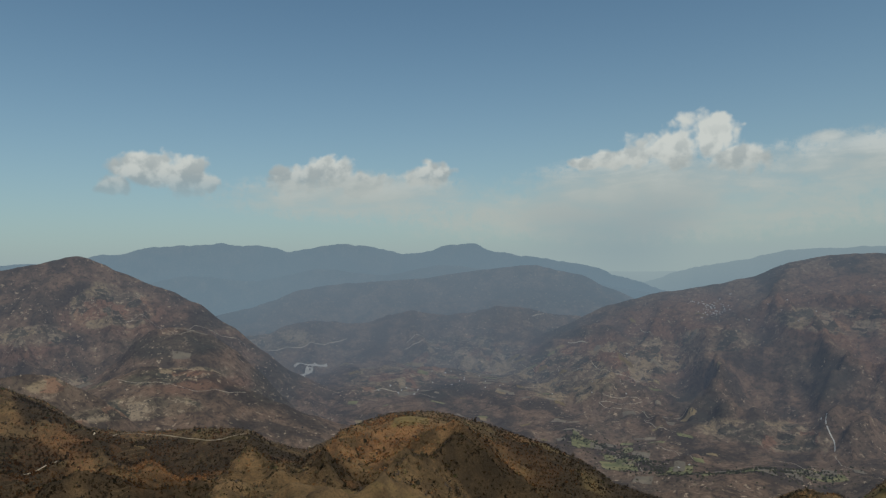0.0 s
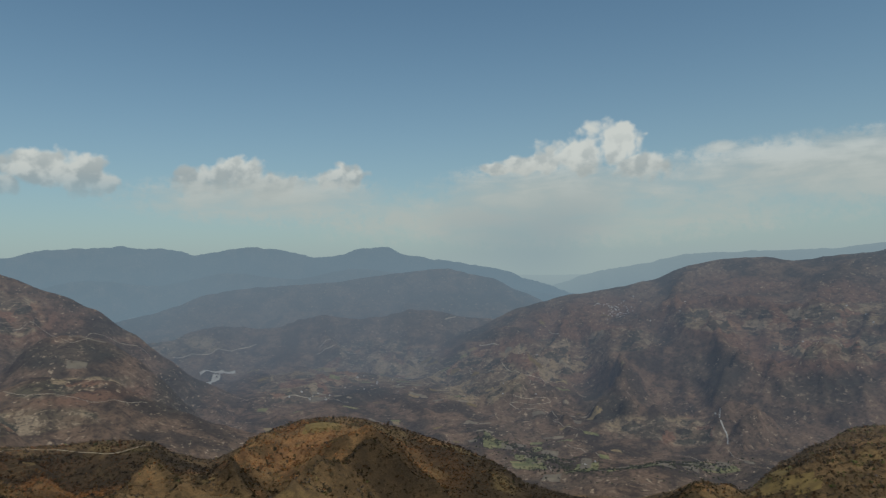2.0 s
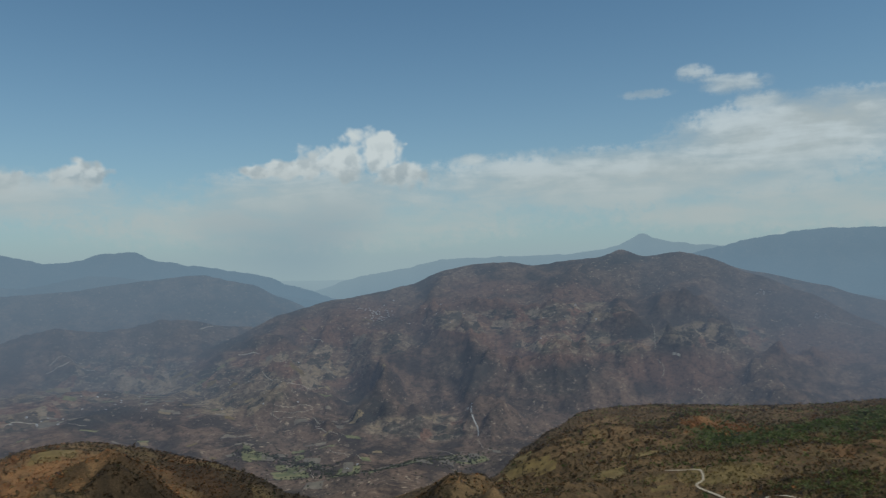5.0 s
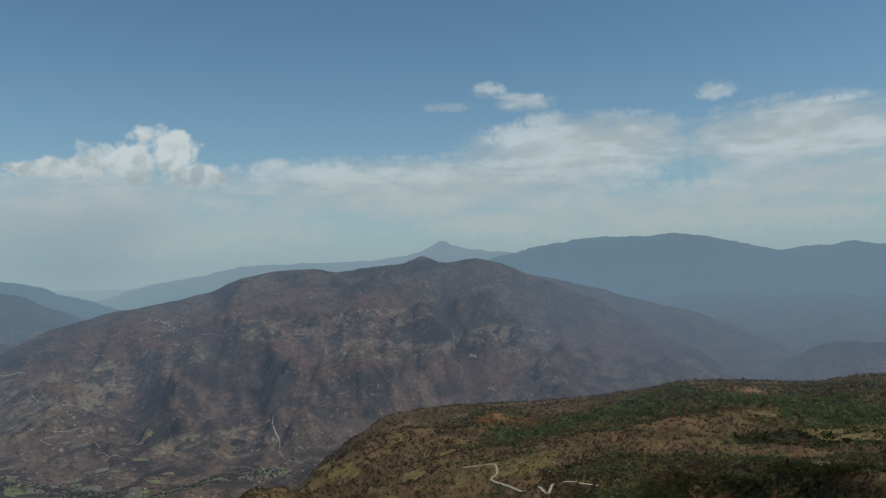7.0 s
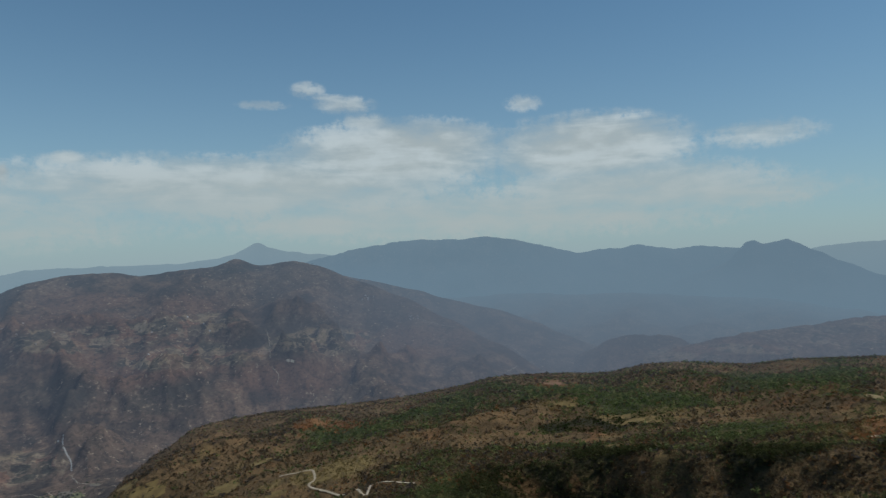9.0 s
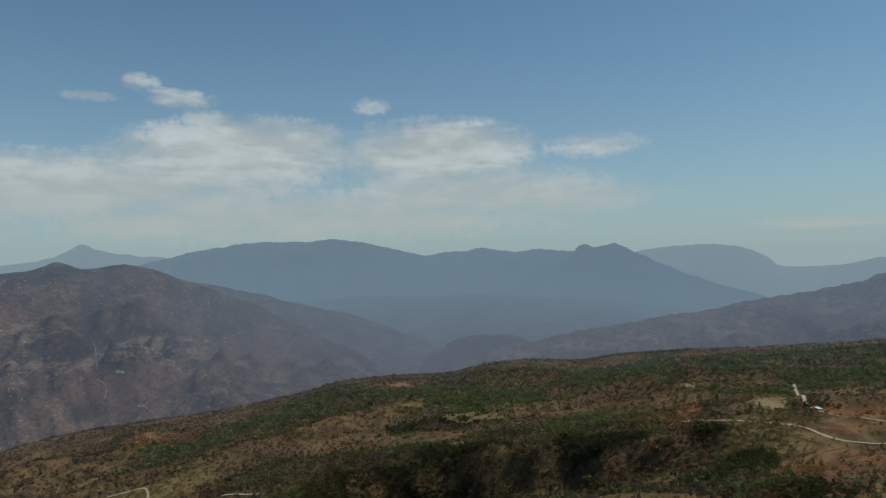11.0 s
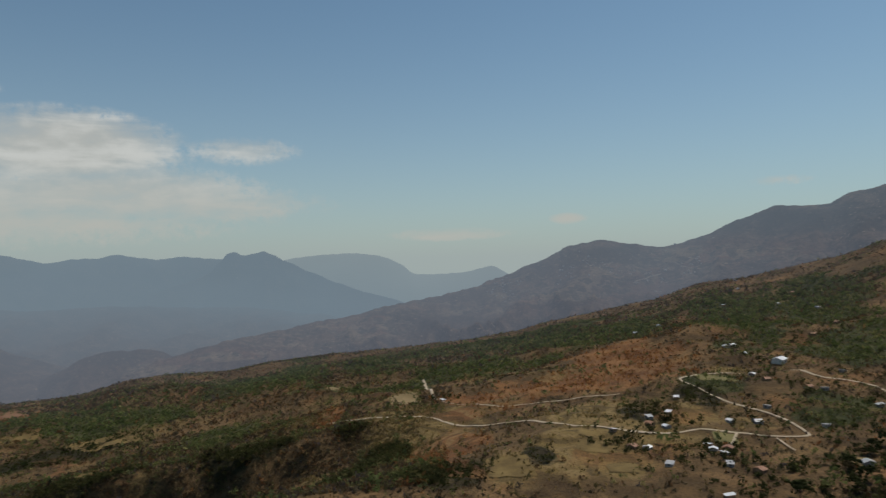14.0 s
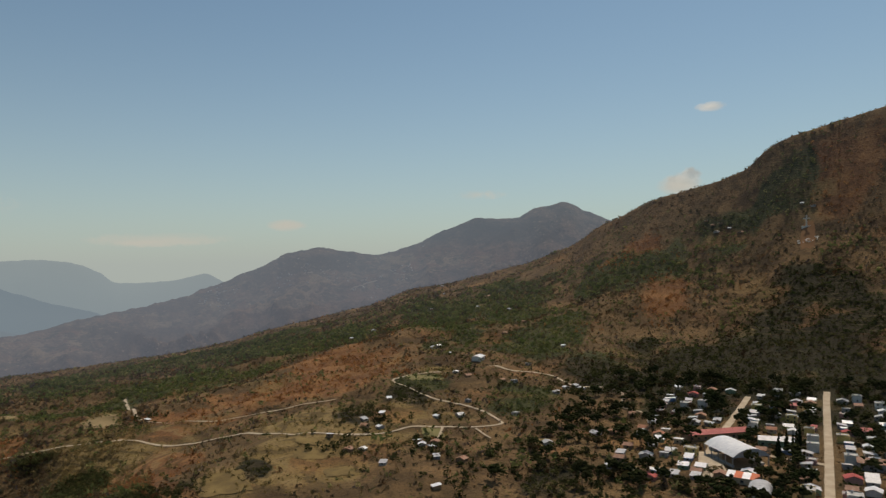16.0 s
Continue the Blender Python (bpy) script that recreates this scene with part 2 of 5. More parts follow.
def finish(g, colour, roughness=0.95, bump=None, strength=0.4, distance=1.0, specular=0.1, air=False):
    node = g.add("ShaderNodeBsdfPrincipled")
    g.wire((*colour, 1) if isinstance(colour, tuple) else colour, node.inputs["Base Color"])
    g.wire(roughness, node.inputs["Roughness"])
    node.inputs["Specular IOR Level"].default_value = specular
    if bump is not None:
        b = g.add("ShaderNodeBump")
        b.inputs["Strength"].default_value, b.inputs["Distance"].default_value = strength, distance
        g.wire(bump, b.inputs["Height"])
        g.wire(b.outputs[0], node.inputs["Normal"])
    # air lays painted haze, an emission by distance, over the surface
    g.wire(painted_haze(g, node.outputs[0]) if air else node.outputs[0], g.add("ShaderNodeOutputMaterial").inputs[0])
    return node


def painted_haze(g, surface):
    """Paints smoky dry-season haze over a surface as emission: it thickens with distance, most of all low over the
    valleys.
    """
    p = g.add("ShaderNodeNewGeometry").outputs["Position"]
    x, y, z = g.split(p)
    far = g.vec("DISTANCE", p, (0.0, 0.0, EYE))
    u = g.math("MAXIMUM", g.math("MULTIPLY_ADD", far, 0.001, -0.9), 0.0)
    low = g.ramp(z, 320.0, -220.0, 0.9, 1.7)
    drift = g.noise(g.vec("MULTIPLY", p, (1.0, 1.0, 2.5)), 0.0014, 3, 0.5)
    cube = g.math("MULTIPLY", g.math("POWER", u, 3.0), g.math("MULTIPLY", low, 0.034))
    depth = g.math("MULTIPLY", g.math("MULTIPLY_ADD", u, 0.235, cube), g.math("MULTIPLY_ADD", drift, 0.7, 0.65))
    # extra painted haze pools low in the northern and eastern valleys
    pooled = None
    for sx, sy, reach, more in HAZE_POOLS:
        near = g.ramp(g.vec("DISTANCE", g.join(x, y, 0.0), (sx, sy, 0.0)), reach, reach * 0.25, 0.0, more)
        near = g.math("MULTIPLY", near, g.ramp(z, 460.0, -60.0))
        depth, pooled = g.math("ADD", depth, near), near if pooled is None else g.math("ADD", pooled, near)
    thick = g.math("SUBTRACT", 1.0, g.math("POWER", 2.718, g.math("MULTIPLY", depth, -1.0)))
    tone = g.mix(g.ramp(far, 2300.0, 4400.0), HAZE_NEAR, HAZE_FAR)
    tone = g.mix(g.ramp(far, 4350.0, 4850.0), tone, HAZE_LAST)
    tone = g.mix(g.math("MULTIPLY", pooled, 0.62, clamp=True), tone, HAZE_POOL_TONE)
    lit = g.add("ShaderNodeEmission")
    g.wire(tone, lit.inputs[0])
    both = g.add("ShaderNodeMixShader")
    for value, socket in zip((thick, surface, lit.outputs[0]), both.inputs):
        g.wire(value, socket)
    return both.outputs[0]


# painted haze: pools as x, y, reach and added depth, then emission colours
HAZE_POOLS = ((-200.0, 3500.0, 1300.0, 0.45), (2800.0, 1000.0, 1700.0, 0.72), (3300.0, -1100.0, 1900.0, 0.6))
HAZE_POOL_TONE = (0.146, 0.166, 0.194)
HAZE_NEAR, HAZE_FAR, HAZE_LAST = (0.092, 0.110, 0.142), (0.164, 0.230, 0.276), (0.305, 0.378, 0.388)


def place(g):
    return g.add("ShaderNodeNewGeometry").outputs["Position"]


def near_land():
    """Dry hillside: brown scrub, rusty soil, straw grass and evergreen wood, told apart by the cover map."""
    m, g = material("dry_hillside")
    p = place(g)
    cover = g.add("ShaderNodeAttribute")
    cover.attribute_name = "cover"
    wood, soil, straw = g.split(cover.outputs["Vector"])
    big, mid, fine = g.noise(p, 0.006, 5), g.noise(p, 0.03, 7, 0.66), g.noise(p, 0.22, 6, 0.72)
    twig = g.noise(g.vec("ADD", p, (40.0, 3.0, 9.0)), 0.55, 4, 0.7)
    scrub = g.mix(g.ramp(mid, 0.38, 0.62), (0.070, 0.045, 0.022), (0.185, 0.114, 0.052))
    scrub = g.mix(g.ramp(big, 0.4, 0.65, 0.0, 0.6), scrub, (0.125, 0.084, 0.040))
    rust = g.mix(g.ramp(mid, 0.38, 0.66), (0.150, 0.068, 0.029), (0.270, 0.132, 0.052))
    grass = g.mix(g.ramp(mid, 0.35, 0.7), (0.150, 0.104, 0.040), (0.225, 0.160, 0.062))
    leaf = g.mix(g.ramp(mid, 0.4, 0.65), (0.034, 0.040, 0.016), (0.072, 0.076, 0.030))
    c = g.mix(g.ramp(g.math("ADD", straw, g.math("MULTIPLY_ADD", mid, 0.9, -0.45)), 0.3, 0.85), scrub, grass)
    c = g.mix(g.ramp(g.math("ADD", soil, g.math("MULTIPLY_ADD", mid, 0.9, -0.45)), 0.15, 0.6, 0.0, 0.85), c, rust)
    c = g.mix(g.ramp(g.math("ADD", wood, g.math("MULTIPLY_ADD", mid, 0.9, -0.45)), 0.35, 0.65), c, leaf)
    # the fourth map darkens the ground, painted gully shade included
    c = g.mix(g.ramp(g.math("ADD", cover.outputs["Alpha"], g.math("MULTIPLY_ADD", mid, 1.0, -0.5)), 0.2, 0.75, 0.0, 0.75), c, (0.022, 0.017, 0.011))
    px, py, pz = g.split(p)
    step = g.math("SINE", g.math("MULTIPLY", g.math("ADD", pz, g.math("MULTIPLY", mid, 7.0)), 1.7))
    patchy = g.ramp(g.noise(g.vec("ADD", p, (300.0, 90.0, 0.0)), 0.012, 4), 0.48, 0.62)
    # terrace banks: pale lips and dark risers, on the farmed slopes
    worked = g.math("MAXIMUM", g.math("MULTIPLY", patchy, 0.4), g.ramp(straw, 0.3, 0.7))
    c = g.mix(g.math("MULTIPLY", g.ramp(step, 0.45, 0.95, 0.0, 0.45), worked), c, (0.27, 0.19, 0.09))
    c = g.mix(g.math("MULTIPLY", g.ramp(step, -0.45, -0.9, 0.0, 0.55), worked), c, (0.055, 0.040, 0.020))
    bend = g.vec("ADD", p, g.vec("MULTIPLY", g.join(mid, fine, 0.0), (45.0, 12.0, 0.0)))
    plot = g.cells(bend, 0.022)
    c = g.mix(g.math("MULTIPLY", g.ramp(plot[0], 0.72, 0.76, 0.0, 0.5), patchy), c, grass)
    c = g.mix(g.math("MULTIPLY", g.ramp(plot[1], 0.78, 0.82, 0.0, 0.5), patchy), c, rust)
    c = g.mix(g.ramp(fine, 0.5, 0.78, 0.0, 0.5), c, (0.040, 0.032, 0.018))
    c = g.mix(g.ramp(fine, 0.42, 0.22, 0.0, 0.30), c, (0.20, 0.145, 0.085))
    c = g.mix(g.ramp(twig, 0.50, 0.64, 0.0, 0.55), c, (0.020, 0.015, 0.010))
    c = g.mix(g.ramp(twig, 0.42, 0.30, 0.0, 0.35), c, (0.17, 0.11, 0.06))
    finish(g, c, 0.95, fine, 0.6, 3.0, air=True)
    return m


def far_land():
    """Leafless dry forest over kilometres of hills, with rusty clearings, farmed terraces, darker wood and one painted
    shadow told apart by the cover map.
    """
    m, g = material("dry_forest_land")
    p = place(g)
    cover = g.add("ShaderNodeAttribute")
    cover.attribute_name = "cover"
    wood, soil, farm = g.split(cover.outputs["Vector"])
    dark, light, rock = (0.055, 0.042, 0.031), (0.172, 0.112, 0.072), (0.31, 0.240, 0.160)
    big, mid, fine = g.noise(p, 0.0026, 5), g.noise(p, 0.010, 7, 0.62), g.noise(p, 0.05, 6, 0.66)
    speck = g.noise(g.vec("ADD", p, (50.0, 700.0, 0.0)), 0.11, 4, 0.7)
    bend = g.vec("ADD", p, g.vec("MULTIPLY", g.join(mid, fine, mid), (150.0, 60.0, 0.0)))
    plot, small = g.cells(bend, 0.013), g.cells(g.vec("ADD", bend, (77.0, 31.0, 0.0)), 0.027)
    farmed = g.ramp(g.math("ADD", farm, g.math("MULTIPLY_ADD", mid, 0.8, -0.4)), 0.25, 0.6)
    c = g.mix(g.ramp(mid, 0.38, 0.62), dark, light)
    c = g.mix(g.ramp(big, 0.46, 0.66, 0.0, 0.5), c, (0.120, 0.090, 0.062))
    c = g.mix(g.ramp(g.math("ADD", soil, g.math("MULTIPLY_ADD", mid, 0.9, -0.45)), 0.1, 1.0, 0.0, 0.8), c, (0.175, 0.098, 0.062))
    c = g.mix(g.ramp(g.math("ADD", wood, g.math("MULTIPLY_ADD", mid, 0.8, -0.4)), 0.1, 0.8, 0.0, 0.65), c, (0.036, 0.038, 0.030))
    c = g.mix(g.math("MULTIPLY", farmed, 0.35), c, (0.150, 0.124, 0.078))
    c = g.mix(g.math("MULTIPLY", g.ramp(plot[0], 0.58, 0.62, 0.0, 0.9), farmed), c, (0.250, 0.185, 0.110))
    c = g.mix(g.math("MULTIPLY", g.ramp(plot[1], 0.76, 0.80, 0.0, 0.7), farmed), c, (0.215, 0.110, 0.066))
    c = g.mix(g.math("MULTIPLY", g.ramp(small[1], 0.84, 0.87, 0.0, 0.6), farmed), c, rock)
    c = g.mix(g.math("MULTIPLY", g.ramp(small[0], 0.70, 0.74, 0.0, 0.75), farmed), c, (0.040, 0.042, 0.030))
    c = g.mix(g.math("MULTIPLY", g.ramp(fine, 0.53, 0.66), g.ramp(mid, 0.46, 0.62, 0.0, 0.5)), c, rock)
    c = g.mix(g.ramp(fine, 0.47, 0.34, 0.0, 0.55), c, tuple(v * 0.5 for v in dark))
    c = g.mix(g.ramp(speck, 0.51, 0.62, 0.0, 0.55), c, tuple(v * 0.45 for v in dark))
    # drainage lines darkened with painted gully shadow, and terrace walls on the farmed slopes
    gully_shade = g.math("ABSOLUTE", g.math("ADD", g.noise(g.vec("ADD", p, (0.0, 900.0, 0.0)), 0.0045, 5, 0.55), -0.5))
    c = g.mix(g.ramp(gully_shade, 0.030, 0.002, 0.0, 0.45), c, tuple(v * 0.5 for v in dark))
    px, py, pz = g.split(p)
    step = g.math("SINE", g.math("MULTIPLY", g.math("ADD", pz, g.math("MULTIPLY", mid, 90.0)), 0.40))
    c = g.mix(g.math("MULTIPLY", g.math("MULTIPLY", g.ramp(step, 0.75, 0.98, 0.0, 0.6), farmed), g.ramp(fine, 0.44, 0.56)), c, rock)
    fleck = g.noise(g.vec("ADD", p, (500.0, 70.0, 40.0)), 0.075, 4, 0.7)
    c = g.mix(g.math("MULTIPLY", g.ramp(fleck, 0.60, 0.68, 0.0, 0.9), g.ramp(big, 0.36, 0.56)), c, tuple(v * 1.4 for v in rock))
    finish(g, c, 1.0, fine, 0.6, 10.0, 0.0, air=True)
    return m


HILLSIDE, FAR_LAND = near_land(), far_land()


# ---- mesh helpers ----
def mesh_from(name, verts, faces, mat=None, smooth=True):
    """A mesh from arrays of corners and of faces with 3 or 4 corners each."""
    me = bpy.data.meshes.new(name)
    verts, faces = np.asarray(verts, np.float32), np.asarray(faces, np.int32)
    n, k = faces.shape
    me.vertices.add(len(verts))
    me.vertices.foreach_set("co", verts.ravel())
    me.loops.add(n * k)
    me.loops.foreach_set("vertex_index", faces.ravel())
    me.polygons.add(n)
    me.polygons.foreach_set("loop_start", np.arange(0, n * k, k, dtype=np.int32))
    me.polygons.foreach_set("use_smooth", np.full(n, smooth))
    me.update(calc_edges=True)
    if mat:
        me.materials.append(mat)
    return me


def sheet_faces(rows, columns, closed=False):
    i, j = np.meshgrid(np.arange(rows - 1), np.arange(columns if closed else columns - 1), indexing="ij")
    k = (j + 1) % columns
    return np.stack([i * columns + j, i * columns + k, (i + 1) * columns + k, (i + 1) * columns + j], -1).reshape(-1, 4)


# ---- ground ----
# what grows where: bearing, distance, half spans
SOILS = [(112.3, 738, 6.4, 150), (106.9, 686, 6.0, 105), (100.5, 662, 3.7, 41), (138.6, 920, 2.5, 96), (151.2, 1040, 3.4, 80), (98.5, 504, 4.3, 83),
         (136.1, 1061, 2.6, 56), (66.1, 1107, 2.7, 112), (59.9, 608, 2.8, 42), (88.5, 688, 1.4, 35), (48.5, 1043, 3.6, 101), (101.2, 615, 5.8, 26),
         (97.1, 481, 3.3, 87), (6.0, 930, 7.1, 120), (-21.7, 930, 9.0, 180), (-4, 900, 7.5, 170), (-29.2, 960, 4.8, 160), (18, 860, 5, 110)]
# bright wood, and close-grown wood with leaves and floor coloured darker
WOODS = [(106.5, 1152, 6.1, 256), (97.4, 1267, 5.8, 185), (91.8, 1159, 3.5, 238), (120.6, 1040, 5.6, 220), (126.2, 1040, 5.0, 220), (131.2, 852, 3.1, 119),
         (143.7, 1030, 4.6, 70), (146.8, 1050, 3.6, 60), (132.9, 674, 3.5, 57), (81.7, 1117, 5.8, 254), (86.5, 1127, 2.8, 325), (79.7, 745, 4.0, 71),
         (67.0, 1040, 7.4, 173), (101.3, 1010, 2.3, 208), (100, 900, 8, 90), (112, 1020, 8, 150), (122, 860, 5, 120), (128, 760, 4, 100),
         (136, 1010, 6, 90), (58, 1050, 8, 180), (50, 980, 6, 140), (74, 900, 9, 120), (92, 820, 6, 90), (119, 610, 5, 45), (127, 560, 4, 60)]
DARK_WOODS = [(143, 690, 9, 150), (150, 780, 6, 120), (134, 630, 5, 70), (139, 570, 6, 50), (146, 610, 8, 110), (152, 620, 6, 140), (68, 480, 10, 60), (62, 470, 8, 60), (114.0, 523, 2.7, 41), (117.7, 568, 2.3, 29), (145.4, 768, 5.8, 140), (149.2, 854, 4.5, 100), (90.3, 618, 3.1, 26), (129.5, 387, 3.2, 40),
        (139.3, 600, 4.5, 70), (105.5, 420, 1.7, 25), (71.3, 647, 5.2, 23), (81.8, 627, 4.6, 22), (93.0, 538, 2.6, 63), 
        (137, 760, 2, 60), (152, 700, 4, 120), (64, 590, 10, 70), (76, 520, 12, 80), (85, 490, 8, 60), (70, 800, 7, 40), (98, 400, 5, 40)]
STRAWS = [(112, 480, 12, 120), (97, 560, 7, 110), (48, 740, 5, 35), (94.3, 704, 1.9, 21), (103.4, 408, 1.7, 21), (109.5, 456, 2.2, 19), (112.6, 404, 2.3, 20), (120.1, 655, 1.9, 53), (121.4, 513, 2.8, 17),
          (128.2, 447, 1.4, 14), (116.3, 441, 2.8, 25), (72.6, 797, 2.2, 20), (46.7, 746, 2.7, 21), (43.1, 749, 1.7, 20), (66.5, 886, 1.8, 21),
          (102.9, 407, 2.2, 25), (86.8, 570, 1.3, 19), (93.0, 648, 2.6, 19), (86.4, 684, 3.6, 32), (-2.3, 994, 1.2, 22), (-16.7, 1042, 1.7, 15)]
# patches of the near slopes coloured darker
DARK_SLOPES = [(-27.4, 872, 2.6, 120), (-30.2, 1091, 2.4, 70), (-14.6, 1027, 2.0, 68), (-23.5, 1060, 4, 30), (-31, 850, 6, 230), (-25, 1020, 6, 70), (-24, 780, 6, 80), (-13, 1000, 4, 80), (-8, 780, 5, 80), (3, 790, 6, 90), (12, 800, 5, 90), (-18, 1000, 4, 40), (25, 800, 6, 80)]
# the same on the hills beyond: bearing, rise as seen from over the town, half spans
# the patch at bearing 8 is a blue shadow painted as dark cover
FAR_WOODS_SHADE = [(73.5, -7.0, 3, 0.6), (-21, -6.4, 4.5, 1.0), (-14, -10, 2.0, 2.0), (8, -3.6, 6, 1.0), (28, -9, 4, 2.0), (45, -6, 5, 2.0), (41, -0.4, 2.5, 0.6), (0, -11, 3, 1.0), (20, -12, 3, 1.5),
             (35, -10, 4, 2.0), (-17, -4.5, 4, 1.2), (10, -6.4, 3, 0.6), (112, -0.3, 6, 1.0), (124, 2.2, 8, 1.2), (96, -5.0, 5, 0.7)]
FAR_SOILS = [(30, -4.6, 9, 2.4), (14, -8, 8, 2.4), (36, -7.5, 8, 2.0), (110, -2.4, 12, 1.5), (80, -7.4, 7, 0.9), (122, 0.0, 8, 1.2), (92, -5.2, 6, 0.8), (18, -6, 6, 2.0), (21, -4.4, 4, 1.2), (37, -3.4, 4, 1.6), (31, -2.6, 6, 1.0), (-25, -4, 5, 1.6), (-31, -6.2, 3, 1.0), (87, -6.5, 6, 0.8), (100, -4.4, 8, 1.0),
             (5, -7.8, 6, 0.8), (44, -9, 6, 2.0), (55, -7.0, 5, 1.5), (-20, -9.6, 5, 0.8)]
FAR_FARMS = [(3, -8.8, 9, 2.4), (10, -9.6, 6, 2.4), (-26, -3.4, 4, 1.8), (-21, -8.7, 4, 0.7), (-29, -8.6, 3, 0.7), (-24, -11, 6, 0.9), (-5, -10, 4, 1.5), (87, -6.3, 7, 1.0), (76, -8.2, 5, 0.8), (92, -5.4, 5, 0.8),
             (107, -2.8, 8, 1.3), (114, -1.5, 7, 1.1), (-30, -5.0, 3, 1.0), (-13, -6.4, 4, 0.8), (38, -4.6, 4, 0.9), (24, -13.5, 6, 1.4), (81, -7.4, 5, 0.6), (120, -0.4, 7, 1.1), (98, -4.2, 6, 0.9), (30, -5.2, 7, 1.2), (38, -7.2, 7, 1.2), (48, -6.6, 6, 1.2), (16, -8.0, 5, 1.5), (22, -6.8, 4, 1.0)]


def patch_map(patches, bearing, r):
    total = np.zeros(np.broadcast(bearing, r).shape)
    x, y = r * np.sin(np.radians(bearing)), r * np.cos(np.radians(bearing))
    ragged = 0.55 * rough(x / 110 + len(patches), y / 110, 5, 0.62)
    for b, d, hb, hd in patches:
        total = np.maximum(total, 1 - np.sqrt(((bearing - b) / hb) ** 2 + ((r - d) / hd) ** 2) + ragged)
    return np.clip(total * 1.6, 0, 1)


def cover_map(bearing, r):
    x, y = r * np.sin(np.radians(bearing)), r * np.cos(np.radians(bearing))
    wood = np.maximum(patch_map(WOODS, bearing, r), patch_map(DARK_WOODS, bearing, r)) + 0.25 * rough(x / 150 + 40, y / 150)
    west = soft_step((45 - bearing) / 25)
    # shade in the western gullies, put into the ground colour below
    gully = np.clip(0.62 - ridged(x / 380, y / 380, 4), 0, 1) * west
    soil = patch_map(SOILS, bearing, r) * (1 - 0.62 * west) + 0.15 * rough(x / 120 - 70, y / 120)
    straw = patch_map(STRAWS, bearing, r) + 0.25 * rough(x / 170 + 9, y / 170 + 60)
    dark_cover = np.maximum(patch_map(DARK_WOODS, bearing, r) * 1.0, patch_map(DARK_SLOPES, bearing, r)) + 1.3 * gully
    return np.clip(wood, 0, 1), np.clip(soil, 0, 1), np.clip(straw, 0, 1), np.clip(dark_cover, 0, 1)


def far_cover(bearing, r, z):
    rise = np.degrees(np.arctan2(z, r))
    x, y = r * np.sin(np.radians(bearing)), r * np.cos(np.radians(bearing))
    maps = []
    for k, patches in enumerate((FAR_WOODS_SHADE, FAR_SOILS, FAR_FARMS)):
        total = np.zeros(rise.shape)
        ragged = 0.5 * rough(x / 330 + 7 * k, y / 330, 5, 0.6)
        for b, e, hb, he in patches:
            total = np.maximum(total, 1.1 - np.sqrt(((bearing - b) / hb) ** 2 + ((rise - e) / he) ** 2) + ragged)
        maps.append(np.clip(total * 1.4 + 0.3 * rough(x / 500 - 9 * k, y / 500 + 4, 4), 0, 1))
    return maps


def lay_cover(me, maps):
    attribute = me.attributes.new("cover", "FLOAT_COLOR", "POINT")
    attribute.data.foreach_set("color", np.stack(maps, -1).astype(np.float32).ravel())


def build_ground():
    b, r = ground_grid()
    b = b[:-1]
    rr, bb = np.meshgrid(r, b, indexing="ij")
    z = land(bb, rr) + EYE
    z[0] = z[0].mean()
    x, y = rr * np.sin(np.radians(bb)), rr * np.cos(np.radians(bb))
    faces = sheet_faces(len(r), len(b), closed=True)[:, ::-1]
    me = mesh_from("ground", np.stack([x, y, z], -1).reshape(-1, 3), faces, HILLSIDE)
    me.materials.append(FAR_LAND)
    ring = np.repeat(np.arange(len(r) - 1), len(b))
    me.polygons.foreach_set("material_index", (r[ring] > 1480).astype(np.int32))
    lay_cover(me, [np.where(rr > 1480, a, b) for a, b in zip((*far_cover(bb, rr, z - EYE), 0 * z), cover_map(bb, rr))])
    return tagged(new("ground", me), "dry brown hills and valley floor with scrub and woodland", "ground", kind="structure")


build_ground()


